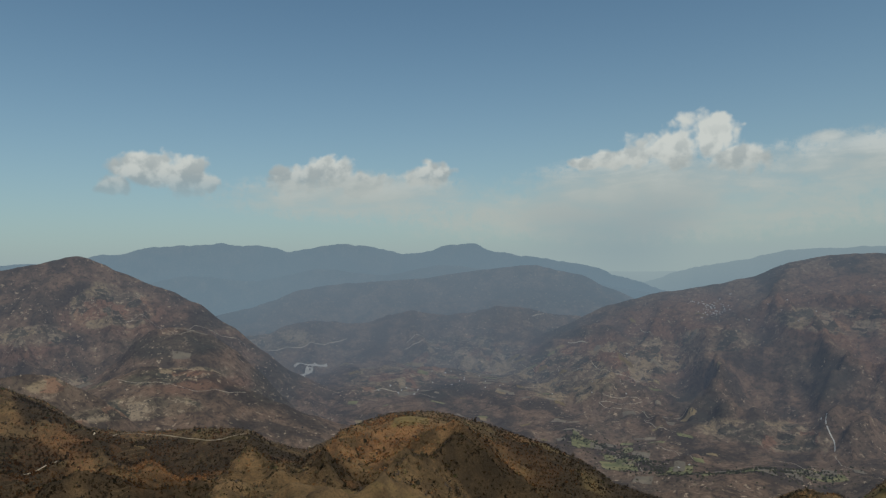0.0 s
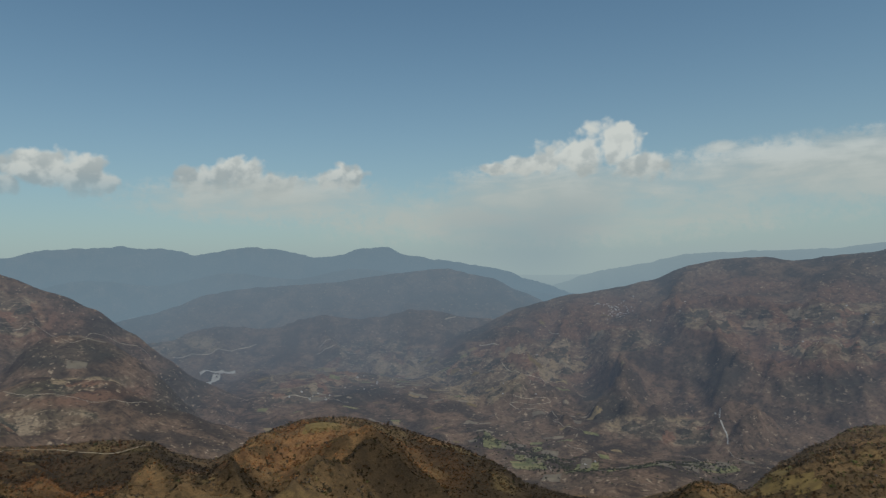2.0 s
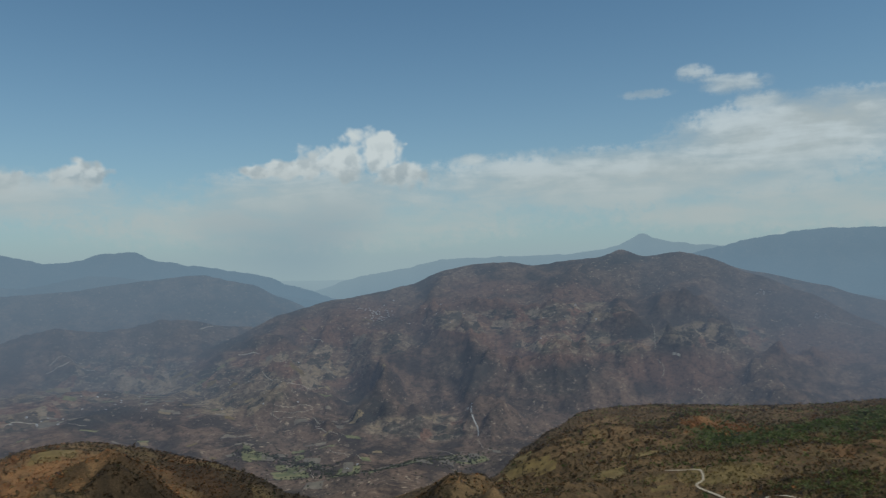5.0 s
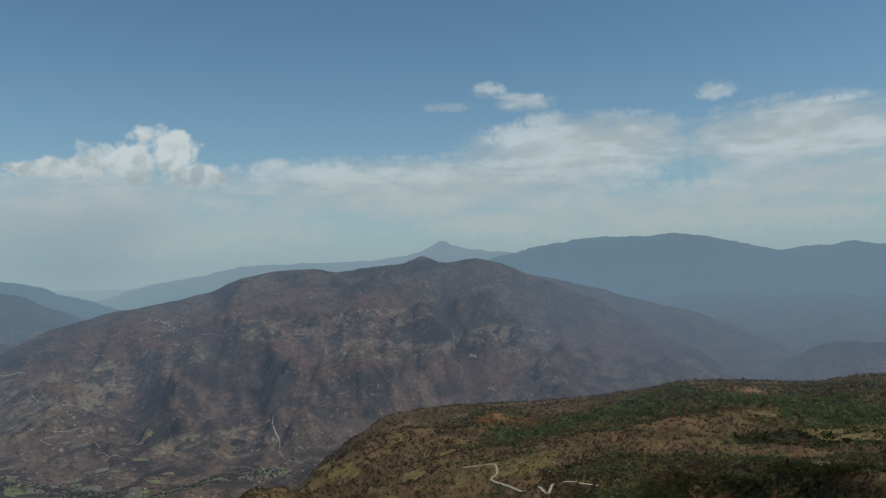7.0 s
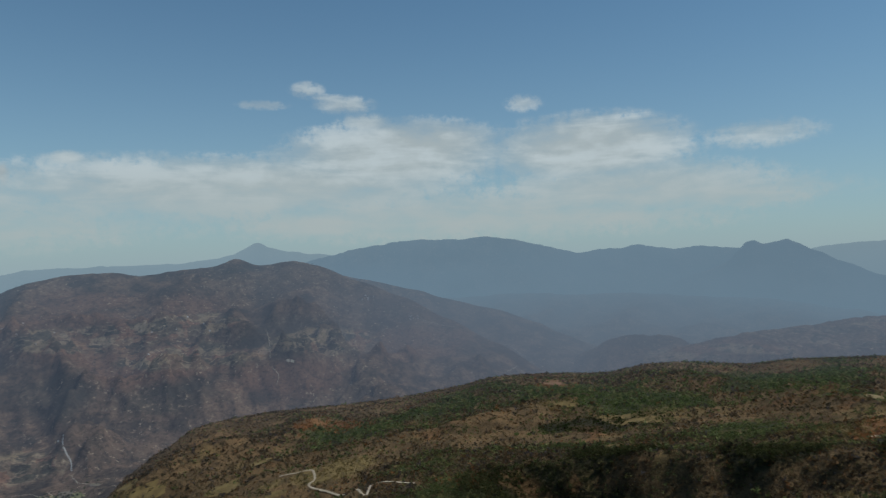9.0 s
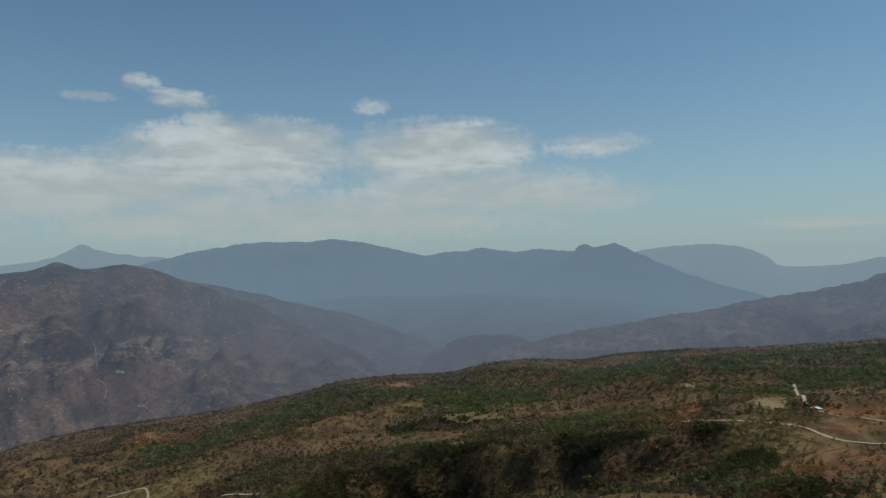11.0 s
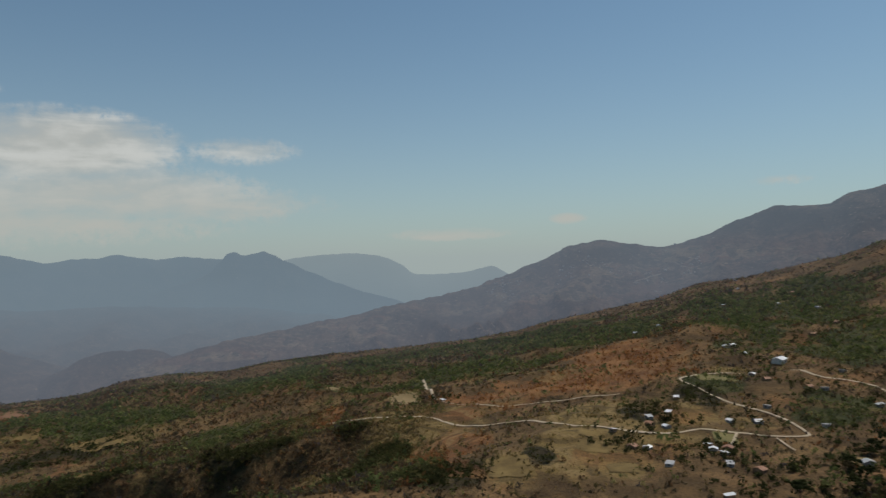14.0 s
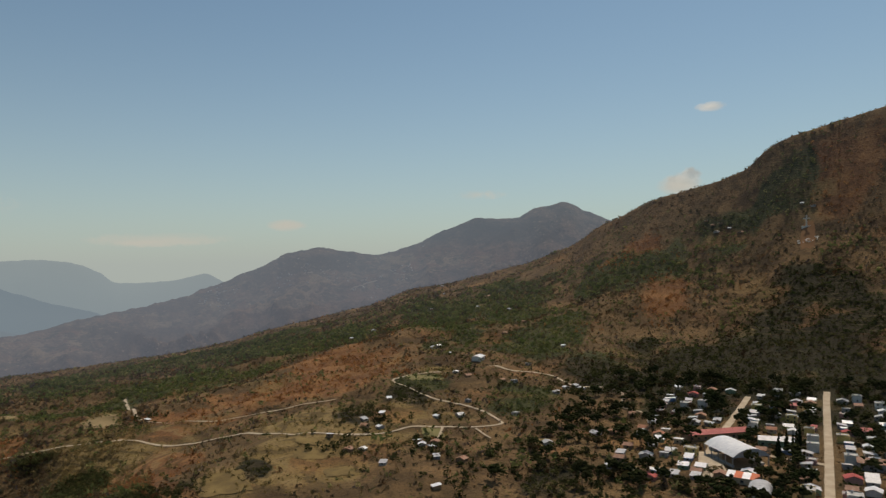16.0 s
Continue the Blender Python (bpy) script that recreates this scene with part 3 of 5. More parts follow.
# ---- the hills and ranges beyond ----
def mountain(name, label, crest, reach, foot, spurs=(220.0, 40.0), jag=3.0, step=0.2, rings=90, seed=0.0, base=FLOOR - 60, curve=1.0, back=260.0):
    """A ridge whose crest rises to the given degrees by bearing, reach metres away, with gullied slopes down to foot metres."""
    b = np.arange(crest[0][0], crest[-1][0] + step / 2, step)
    s = np.concatenate([np.linspace(0, 1, rings), np.linspace(1, 1.35, 8)[1:]])
    ss, bb = np.meshgrid(s, b, indexing="ij")
    top_r, foot_r, rise = along(bb, reach), along(bb, foot), along(bb, crest)
    r = np.where(ss <= 1, foot_r + (top_r - foot_r) * ss, top_r + (ss - 1) / 0.35 * back)
    top = top_r * np.tan(np.radians(rise)) + jag * rough(bb * top_r / 57.3 / 130 + seed, ss * 0 + seed, 5, 0.6)
    u = np.clip(ss, 0, 1)
    z = base + (top - base) * (u ** curve) - np.maximum(ss - 1, 0) / 0.35 * back * 0.9
    width, depth = spurs
    side = np.radians(bb) * top_r
    gx, gy = r * np.sin(np.radians(bb)), r * np.cos(np.radians(bb))
    bend = 110 * rough(gx / 420 + seed, gy / 420 + 3 * seed, 3)
    gully = 0.5 * (ridged((side + bend) / width + seed, (r + bend) / (width * 2.0) + seed * 2, 5) - 0.75)
    gully = gully + 0.75 * (ridged((gx + bend) / (width * 1.2) - seed, (gy - bend) / (width * 1.2), 6, 0.55) - 0.75)
    gully = gully + 0.16 * (ridged((side - bend) / (width * 0.3) - seed, r / (width * 0.5), 4) - 0.75)
    gap = np.clip((top - base) / 400, 0.15, 1)
    z = z + depth * gap * gully * np.sin(np.pi * np.clip(u, 0, 1) ** 0.9) ** 0.8 * (ss < 1)
    x, y = r * np.sin(np.radians(bb)), r * np.cos(np.radians(bb))
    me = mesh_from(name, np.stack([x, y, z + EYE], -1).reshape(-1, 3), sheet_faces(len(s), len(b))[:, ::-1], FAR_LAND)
    lay_cover(me, [*far_cover(bb, r, z), np.zeros_like(z)])
    return tagged(new(name, me), label, "mountain", kind="structure")


def flat(value):
    return [(-181, value), (181, value)]


mountain("west_hill", "brown gullied hill with dry fields above the valley",
         [(-75, 1.5), (-50, 0.2), (-38, -0.8), (-32.5, -0.43), (-30.4, -0.01), (-29.0, 0.28), (-27.6, 0.46), (-26.1, -0.03), (-25.1, -0.67),
          (-21.9, -2.01), (-19.7, -3.24), (-17.1, -5.1), (-14.5, -7.3), (-12.5, -8.9), (-9.5, -10.4), (-6, -11.5), (-2, -12.4), (4, -13.4)],
         [(-75, 2500), (-14, 2450), (4, 2100)], [(-75, 1500), (-14, 1800), (4, 1700)], spurs=(330, 80), seed=2.0, rings=140, jag=6.0, curve=1.3)
mountain("dark_knoll", "dark wooded knoll on the flank of the brown hill",
         [(-30, -9.5), (-27, -8.6), (-25.2, -7.35), (-23.8, -5.87), (-22.5, -5.17), (-20.8, -5.09), (-18.8, -5.74), (-16.8, -7.06), (-15.1, -8.67), (-13, -11), (-11, -13.5)],
         flat(2080), flat(1600), spurs=(200, 34), seed=3.3, base=-430, jag=4.0, back=200)
mountain("field_spur", "spur with dry fields below the brown hill",
         [(-31, -11.5), (-28.5, -10), (-27, -9.0), (-25.2, -8.48), (-22.8, -7.89), (-21.2, -8.3), (-18.3, -8.6), (-16.9, -9.45), (-15.4, -10.3), (-13.5, -11.3), (-11, -12.4), (-8, -13.4), (-4, -14.4)],
         flat(1760), flat(1330), spurs=(170, 34), seed=4.4, base=-440, jag=3.0, back=160)
mountain("near_spur", "grassy spur running down to the valley",
         [(-60, -6), (-45, -6.8), (-36, -7.6), (-32.6, -7.79), (-31.2, -7.67), (-29.5, -7.93), (-27.8, -8.93), (-26.8, -9.58), (-25.3, -10.72), (-23.5, -12.5), (-22, -14.5)],
         flat(1560), flat(1260), spurs=(150, 26), seed=5.5, base=-430, jag=3.0, back=150)
mountain("mauve_hill", "great mauve-brown hill of leafless dry forest",
         [(2, -9.2), (6, -7.4), (9.8, -5.79), (13.4, -4.23), (17.7, -3.18), (21.0, -2.71), (23.8, -2.08), (26.5, -1.06), (29.1, -0.57), (31.7, -0.44),
          (33.8, -0.75), (37.5, -0.35), (39.1, -0.2), (40.9, 0.33), (42.4, -0.2), (44.9, 0.05), (46.9, -0.31), (50.6, -1.75),
          (54.0, -3.1), (57.5, -4.9), (61.5, -7.0), (66, -9.5), (70, -11.5)],
         [(2, 2850), (20, 2980), (45, 3000), (70, 2500)], [(2, 2300), (12, 1950), (25, 1700), (40, 1650), (76, 1800)], spurs=(380, 84), seed=5.0, rings=170, jag=6.0, curve=1.25)
mountain("hazy_shoulder", "long shoulder of the mauve hill fading into haze",
         [(44, -2.0), (47, -0.8), (50.6, -1.55), (55.0, -2.54), (57.2, -3.25), (61.0, -4.15), (65.0, -5.43), (66.5, -6.2), (70, -7.4), (75, -8.5), (80, -9.4), (86, -10.5)],
         [(44, 3350), (60, 3250), (86, 2900)], [(44, 2500), (86, 1900)], spurs=(320, 28), seed=6.0)
mountain("valley_rise", "low hazy spurs where the valley narrows",
         [(-24, -9), (-19, -6.4), (-15, -6.0), (-11, -5.0), (-7, -5.4), (-3, -4.5), (1, -4.9), (5, -4.2), (9, -4.9), (13, -5.6), (18, -7.5), (23, -10)],
         flat(3050), flat(2350), spurs=(300, 50), seed=45.0, jag=14.0, curve=1.7)
mountain("middle_range", "hazy dark range in the middle of the valley",
         [(-24, -5.5), (-18, -4.3), (-14.3, -3.5), (-11.7, -2.54), (-7.5, -2.09), (-3.0, -1.94), (2.7, -1.31), (7.2, -0.97), (10.9, -1.75), (13.6, -2.97),
          (16.5, -4.3), (22, -6)], flat(3600), flat(2750), spurs=(330, 44), seed=8.0, jag=8.0, curve=1.5)
mountain("far_peak_range", "far blue mountain range with a rounded peak",
         [(-70, 0.2), (-45, 0.4), (-36, -0.1), (-29.0, 0.08), (-25.3, 0.62), (-21.8, 1.12), (-18.1, 1.24), (-13.8, 0.94), (-12.5, 0.6), (-8.5, 1.12), (-6.7, 0.95),
          (-2.5, 0.17), (0.8, 0.89), (2.1, 0.91), (4.4, 0.25), (8.1, -0.42), (11.7, -1.04), (14.3, -1.99), (20, -4)], flat(4380), flat(4190), spurs=(350, 40), seed=11.0, jag=14.0, rings=40)
mountain("far_east_range", "pale far range with a pointed peak",
         [(10, -4.5), (13.6, -2.97), (16.4, -2.34), (19.2, -1.47), (22.9, -0.85), (26.5, -0.15), (31.3, 0.0), (37.5, 0.17), (40.6, 0.72), (41.4, 1.12), (42.5, 1.6),
          (43.4, 1.2), (44.6, 0.9), (47.5, 0.55), (50.2, 0.3), (56, 0.1)], flat(4600), flat(4400), spurs=(350, 40), seed=14.0, jag=10.0, rings=40)
mountain("smoky_foothills", "smoky low foothills across the valley",
         [(52, -5.0), (56, -3.4), (60, -3.2), (64, -3.0), (68, -3.2), (72, -3.1), (77, -3.4), (82, -3.6), (88, -4.4), (96, -6)],
         flat(4020), flat(2800), spurs=(320, 40), seed=37.0, jag=10.0)
mountain("valley_spur", "dark spur rising from the smoky valley",
         [(64, -10), (67, -8.6), (69, -7.6), (71, -6.7), (72.5, -6.4), (75, -6.5), (77, -7.2), (79, -8.2), (82, -9.6)],
         flat(2900), flat(2300), spurs=(220, 44), seed=33.0, jag=10.0)
mountain("west_foothills", "hazy foothills below the rounded peak",
         [(-34, -2.5), (-26, -2.2), (-20, -1.2), (-15, -1.7), (-10, -0.9), (-5, -1.5), (0, -0.8), (5, -1.4), (10, -2.1), (15, -3), (20, -4)],
         flat(4150), flat(3930), spurs=(340, 40), seed=41.0, jag=8.0, rings=40)
mountain("blue_range", "long blue mountain range above the valley",
         [(40, -2.2), (43.2, -0.9), (47.9, 0.36), (50.6, 0.98), (52.5, 1.25), (54.7, 1.55), (58.6, 1.51), (61.2, 1.66), (63.2, 1.35), (65.5, 0.81), (68.4, 0.23),
          (70.5, 0.4), (73.0, 0.65), (75.6, 0.28), (77.6, 0.46), (80.4, 0.2), (83, 0.2), (88, -1.5)], flat(4420), flat(4080), spurs=(420, 45), seed=17.0, jag=12.0)
mountain("notched_peak", "blue peak with a notched summit",
         [(66, -6.0), (72.9, -3.35), (77.5, -1.63), (79.6, -0.75), (80.3, 0.0), (80.9, 0.66), (81.4, 0.74), (82.0, 0.48), (82.8, 0.6), (83.6, 0.76), (84.3, 0.52), (85.2, 0.04), (87.2, -0.93),
          (89.4, -1.88), (92.0, -2.82), (98, -4.5)], flat(4250), flat(4050), spurs=(380, 40), seed=20.0, step=0.1, jag=6.0, rings=40)
mountain("table_mountain", "pale flat-topped mountain in the haze",
         [(80, -3.0), (83.6, -0.84), (85.0, -0.05), (86.3, 0.24), (88.5, 0.42), (90.8, 0.48), (92.4, 0.32), (93.4, 0.06), (94.6, -0.5), (95.5, -1.2), (97, -1.35), (99.5, -1.26),
          (101.1, -0.99), (102.1, -0.76), (103.4, -1.45), (106, -2.3), (112, -3)], flat(4600), flat(4440), spurs=(380, 35), seed=23.0, step=0.1, jag=6.0, rings=40)
mountain("east_hill", "mauve wooded hill with villages on its foot slopes",
         [(66, -11.0), (70.4, -9.41), (77.4, -6.92), (82.1, -5.96), (88.9, -4.81), (95.4, -3.52), (100.7, -2.47), (102.6, -1.7), (103.8, -1.3), (106.3, -0.27), (108.2, 0.62),
          (110.7, 1.16), (112.3, 0.92), (115.4, 0.46), (118.0, 1.07), (121.4, 2.51), (123.5, 3.25), (126.6, 3.24), (129.3, 4.2), (130.9, 4.48),
          (132.5, 3.66), (134.4, 2.95), (138, 3.2), (150, 3.5)],
         [(66, 2500), (80, 2700), (92, 3000), (105, 3250), (130, 3350), (150, 3300)], [(66, 2000), (100, 1900), (150, 1800)], spurs=(320, 54), seed=26.0, rings=120, jag=11.0)
mountain("horizon_range", "faint farthest ridges along the horizon",
         [(-180, 0.2), (-140, 0.5), (-100, 0.1), (-60, 0.3), (-40, -0.3), (-20, -0.4), (0, -1.0), (18, -1.6), (30, -1.0), (60, -0.6), (80, -1.0), (92, -2.0), (112, -2.0), (125, -0.5), (140, 0.2), (180, 0.2)],
         flat(4750), flat(4300), spurs=(400, 40), seed=29.0, step=0.5, rings=24)


# ---- lying on the land: lanes, streams and fields ----
GRID_B, GRID_R = ground_grid()
GRID_Z = land(*np.meshgrid(GRID_B, GRID_R)[::1]) + EYE


def ground_z(x, y):
    """Height of the ground sheet at many places at once."""
    b, r = np.degrees(np.arctan2(x, y)), np.hypot(x, y)
    j = np.clip(np.searchsorted(GRID_B, b) - 1, 0, len(GRID_B) - 2)
    i = np.clip(np.searchsorted(GRID_R, r) - 1, 0, len(GRID_R) - 2)
    u = (b - GRID_B[j]) / (GRID_B[j + 1] - GRID_B[j])
    v = (r - GRID_R[i]) / (GRID_R[i + 1] - GRID_R[i])
    low = GRID_Z[i, j] * (1 - u) + GRID_Z[i, j + 1] * u
    high = GRID_Z[i + 1, j] * (1 - u) + GRID_Z[i + 1, j + 1] * u
    return low * (1 - v) + high * v


bpy.context.view_layer.update()
DEPS = bpy.context.evaluated_depsgraph_get()


def top_z(x, y):
    """Height of the uppermost land at one place."""
    hit, spot, _, _, _, _ = scene.ray_cast(DEPS, (x, y, 2500), (0, 0, -1))
    return spot.z if hit else 0.0


def plain(name, colour, other, scale=0.3, roughness=0.9, bump=0.3, distance=0.05, specular=0.2, metallic=0.0, spread=0.12):
    """A surface of two close tones, with grain, stains and a little change from piece to piece."""
    m, g = material(name)
    p = g.add("ShaderNodeTexCoord").outputs["Object"]
    big, fine = g.noise(p, scale, 5, 0.6), g.noise(p, scale * 9, 4, 0.6)
    c = g.mix(g.ramp(big, 0.35, 0.68), colour, other)
    c = g.mix(g.ramp(fine, 0.55, 0.8, 0.0, 0.35), c, tuple(v * 0.55 for v in colour))
    each = g.add("ShaderNodeObjectInfo").outputs["Random"]
    c = g.mix(g.math("MULTIPLY", each, spread * 2), c, tuple(v * 0.6 for v in other))
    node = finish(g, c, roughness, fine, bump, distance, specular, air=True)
    node.inputs["Metallic"].default_value = metallic
    return m


DIRT = plain("pale_dirt", (0.36, 0.29, 0.20), (0.46, 0.38, 0.27), 0.15)
FAR_DIRT = plain("far_pale_dirt", (0.34, 0.29, 0.21), (0.50, 0.43, 0.32), 0.02)
GRAVEL = plain("river_gravel", (0.40, 0.39, 0.35), (0.58, 0.56, 0.50), 0.05)
FIELD_MATS = {
    "straw": plain("straw_field", (0.120, 0.082, 0.030), (0.200, 0.140, 0.050), 0.09, bump=0.5, distance=0.4),
    "faded": plain("faded_field", (0.125, 0.102, 0.070), (0.185, 0.152, 0.104), 0.05, bump=0.5, distance=0.4),
    "green": plain("green_field", (0.085, 0.094, 0.034), (0.200, 0.178, 0.072), 0.05, bump=0.5, distance=0.4),
    "meadow": plain("meadow_field", (0.105, 0.112, 0.040), (0.230, 0.205, 0.085), 0.05, bump=0.5, distance=0.4),
    "pale": plain("pale_field", (0.165, 0.132, 0.088), (0.250, 0.202, 0.138), 0.06, bump=0.5, distance=0.4),
    "tan": plain("tan_field", (0.20, 0.145, 0.068), (0.27, 0.20, 0.10), 0.06, bump=0.5, distance=0.4),
    "rust": plain("rusty_field", (0.17, 0.085, 0.045), (0.21, 0.12, 0.06), 0.06, bump=0.5, distance=0.4),
    "earth": plain("orange_earth", (0.18, 0.085, 0.032), (0.23, 0.115, 0.045), 0.06, bump=0.5, distance=0.4),
    "olive": plain("olive_field", (0.14, 0.125, 0.045), (0.19, 0.165, 0.065), 0.06, bump=0.5, distance=0.4)}
HILL_ROADS = [
    (2.8, (662, 19), (651, -22), (628, -55), (586, -83), (533, -127), (464, -148), (452, -160), (440, -171), (436, -186), (431, -204), (430, -217), (431, -229), (421, -249), (410, -268), (404, -282), (405, -289)),
    (2.6, (405, -289), (426, -295), (440, -296), (455, -292), (470, -283), (484, -278), (500, -279), (515, -276), (541, -271), (551, -284), (558, -305), (549, -329))]
HILL_TRACKS = [
    (3.0, (546, -374), (518, -377), (503, -394), (486, -404), (456, -403), (442, -416), (425, -422), (407, -410), (390, -390), (368, -391)),
    (2.0, (669, -91), (617, -124), (586, -163), (563, -204), (554, -224)),
    (3.5, (868, -95), (703, -85), (677, -87)),
    (2.0, (421, -249), (407, -238), (388, -222)),
    (1.6, (405, -266), (393, -264), (382, -263)),
    (2.4, (-497, 819), (-485, 829), (-477, 857)),
    (1.5, (-473, 935), (-482, 1022), (-439, 1026), (-372, 999), (-324, 988), (-289, 1022)),
    (2.6, (531, 555), (538, 536), (548, 524), (528, 501), (513, 495), (505, 465), (489, 429), (459, 380), (480, 386), (493, 374), (502, 357))]
NEAR_LANES = HILL_ROADS + HILL_TRACKS
FAR_LANES = [
    (3.0, (735, 2629), (743, 2579), (748, 2513)), (3.2, (513, 2455), (517, 2447), (561, 2387), (622, 2377), (648, 2327), (711, 2319)),
    (2.6, (648, 2327), (618, 2362), (562, 2249), (578, 2255)), (3.0, (493, 2204), (513, 2189), (562, 2198), (612, 2182), (553, 2164), (520, 2171), (478, 2187)),
    (3.2, (478, 2187), (519, 2120), (574, 2111), (588, 1997), (584, 1978), (569, 2010), (587, 1923), (629, 1922)), (2.6, (606, 1895), (597, 1880)),
    (3.0, (552, 1834), (565, 1819), (584, 1813), (595, 1799), (594, 1690), (620, 1672)), (3.0, (417, 2591), (414, 2499), (427, 2469)),
    (3.0, (597, 2563), (597, 2450), (589, 2446), (621, 2426)), (3.0, (833, 2602), (838, 2582)),
    (2.6, (321, 1874), (374, 1856), (437, 1833), (471, 1739), (503, 1685), (522, 1684), (533, 1681)), (2.4, (471, 1739), (466, 1690), (458, 1621)),
    (2.6, (220, 2783), (242, 2805), (257, 2782)), (2.6, (300, 2708), (320, 2667), (334, 2630)), (3.0, (809, 1712), (833, 1667), (819, 1552)),
    (2.6, (930, 1675), (901, 1598), (897, 1540), (910, 1519))]
FAR_LANES_WEST = [
    (2.8, (-985, 2152), (-934, 2200), (-889, 2209), (-814, 2241), (-747, 2301), (-703, 2326), (-670, 2337), (-652, 2327)),
    (2.2, (-763, 1922), (-729, 1917), (-701, 1958)), (2.4, (-746, 1584), (-673, 1558), (-612, 1580), (-535, 1587), (-480, 1673)),
    (2.6, (-449, 2335), (-316, 2315), (-226, 2330)), (2.0, (-1088, 1924), (-1038, 1962)), (3.0, (-111, 2359), (-69, 2261), (-31, 2261))]
FAR_LANES_EAST = [
    (3.0, (1724, 1846), (1673, 1781), (1581, 1681)), (3.0, (1570, 1663), (1568, 1631), (1549, 1621)), (3.0, (2243, 1576), (2281, 1509), (2307, 1416)),
    (3.0, (2131, 1115), (2239, 1130)), (4.0, (2334, 1303), (2549, 1348), (2541, 1245)), (5.0, (3075, 725), (2946, 663)),
    (4.0, (3386, 12), (3316, -43)), (4.0, (3210, -236), (3019, -360)), (4.0, (3055, -638), (3018, -759)), (5.0, (2821, -1002), (2897, -1155))]
# pale strips of bare ground: width, line
PALE_STRIPS = [(7.0, (474, 2690), (504, 2669), (538, 2633)), (9.0, (376, 2985), (403, 3000), (430, 3012)), (9.0, (-719, 2848), (-651, 2832), (-544, 2852), (-412, 2936)),
               (9.0, (-239, 2326), (-208, 2338), (-162, 2338)), (7.0, (-163, 2860), (-8, 2866)), (7.0, (-383, 2717), (-365, 2752)), (7.0, (-156, 2887), (-51, 2899)),
               (6.0, (1314, 1865), (1486, 1988)), (9.0, (1607, 1635), (1617, 1612)), (8.0, (3154, 572), (3200, 415)),
               (7.0, (2903, 115), (2971, 64)), (7.0, (3015, -614), (2924, -719)), (7.0, (2688, -1157), (2743, -1309)), (7.0, (2791, -1390), (2645, -1430))]
STREAM = [(6.0, (1004, 1872), (985, 1826), (975, 1790), (956, 1760), (955, 1724), (938, 1690))]
# middle, width across the view, depth, what lies on it
NEAR_FIELDS = [
    (-58, 990, 36, 46, "straw"),
    (-222, 1114, 30, 14, "green"),
    (510, 810, 40, 52, "straw"),
    (513, 747, 27, 21, "straw"),
    (520, 633, 30, 35, "straw"),
    (600, 657, 27, 35, "straw"),
    (574, 959, 27, 35, "green"),
    (507, 763, 33, 23, "straw"),
    (515, 618, 29, 38, "straw"),
    (483, 785, 33, 26, "straw"),
    (613, 662, 21, 28, "straw"),
    (529, 494, 21, 16, "straw"),
    (493, 520, 21, 13, "straw")]
NEAR_FIELDS_EAST = [
    (1089, 480, 51, 66, "rust"),
    (803, 346, 32, 18, "straw"),
    (759, 239, 53, 27, "straw"),
    (649, 228, 33, 36, "straw"),
    (689, -56, 31, 27, "tan"),
    (553, 25, 20, 26, "straw"),
    (783, 257, 65, 26, "straw"),
    (805, 12, 24, 32, "tan"),
    (391, -90, 27, 32, "straw"),
    (379, -154, 17, 16, "straw"),
    (433, -154, 14, 9, "straw"),
    (543, -303, 30, 21, "olive"),
    (354, -282, 13, 17, "straw"),
    (414, -237, 14, 18, "olive"),
    (415, -151, 21, 17, "straw")]
VALLEY_FIELDS = [
    (-706, 1965, 89, 30, "straw"),
    (-688, 1822, 44, 19, "straw"),
    (-989, 1809, 120, 24, "rust"),
    (621, 1989, 54, 30, "straw"),
    (422, 1721, 80, 80, "green"),
    (441, 1578, 42, 33, "straw"),
    (542, 1630, 56, 56, "green"),
    (822, 1525, 61, 32, "green"),
    (-127, 2329, 60, 40, "straw"),
    (823, 1528, 79, 36, "green")]
FARMSTEADS = [(588, -391), (671, -394), (528, -408), (499, -356), (441, -276), (444, -258), (419, -311), (464, -223), (412, -174), (384, -219), (393, -217), (368, -213), (355, -223), (348, -283), (442, -211), (413, -168), (435, -171), (666, -481), (629, -382), (892, -384), (1072, -437), (1250, -480), (910, -427), (577, -494), (465, -299), (403, -219), (446, -201), (504, -249), (546, -338), (445, -372), (946, -372), (887, -379), (1033, -620), (1149, -684), (1062, -675), (920, -634), (940, -540), (867, -578)]
HILL_FARMS = [(800, -586), (692, -530), (667, -385), (672, -480), (490, -363), (499, -353), (527, -339), (533, -414), (455, -391), (456, -403), (424, -313), (414, -168), (410, -183), (372, -179), (389, -219), (392, -226), (324, -187), (359, -222), (460, -207), (343, -334), (347, -323), (342, -342), (349, -385), (665, -840), (649, -835), (641, -840), (624, -836), (621, -843), (605, -834), (637, -826), (537, -868), (521, -866), (673, -92), (671, -99), (675, -84), (452, -387), (446, -400), (369, -380), (352, -387), (394, -445)]
FARMSTEADS = FARMSTEADS + HILL_FARMS


def smooth_line(points, gap):
    """Points along a line through the given places, about gap metres apart."""
    p = np.array(points, float)
    q = np.vstack([2 * p[0] - p[1], p, 2 * p[-1] - p[-2]])
    out = []
    for i in range(1, len(q) - 2):
        n = max(2, int(np.linalg.norm(q[i + 1] - q[i]) / gap))
        for t in np.arange(n) / n:
            out.append(0.5 * (2 * q[i] + (q[i + 1] - q[i - 1]) * t + (2 * q[i - 1] - 5 * q[i] + 4 * q[i + 1] - q[i + 2]) * t * t
                              + (3 * q[i] - q[i - 1] - 3 * q[i + 1] + q[i + 2]) * t ** 3))
    out.append(p[-1])
    return np.array(out)


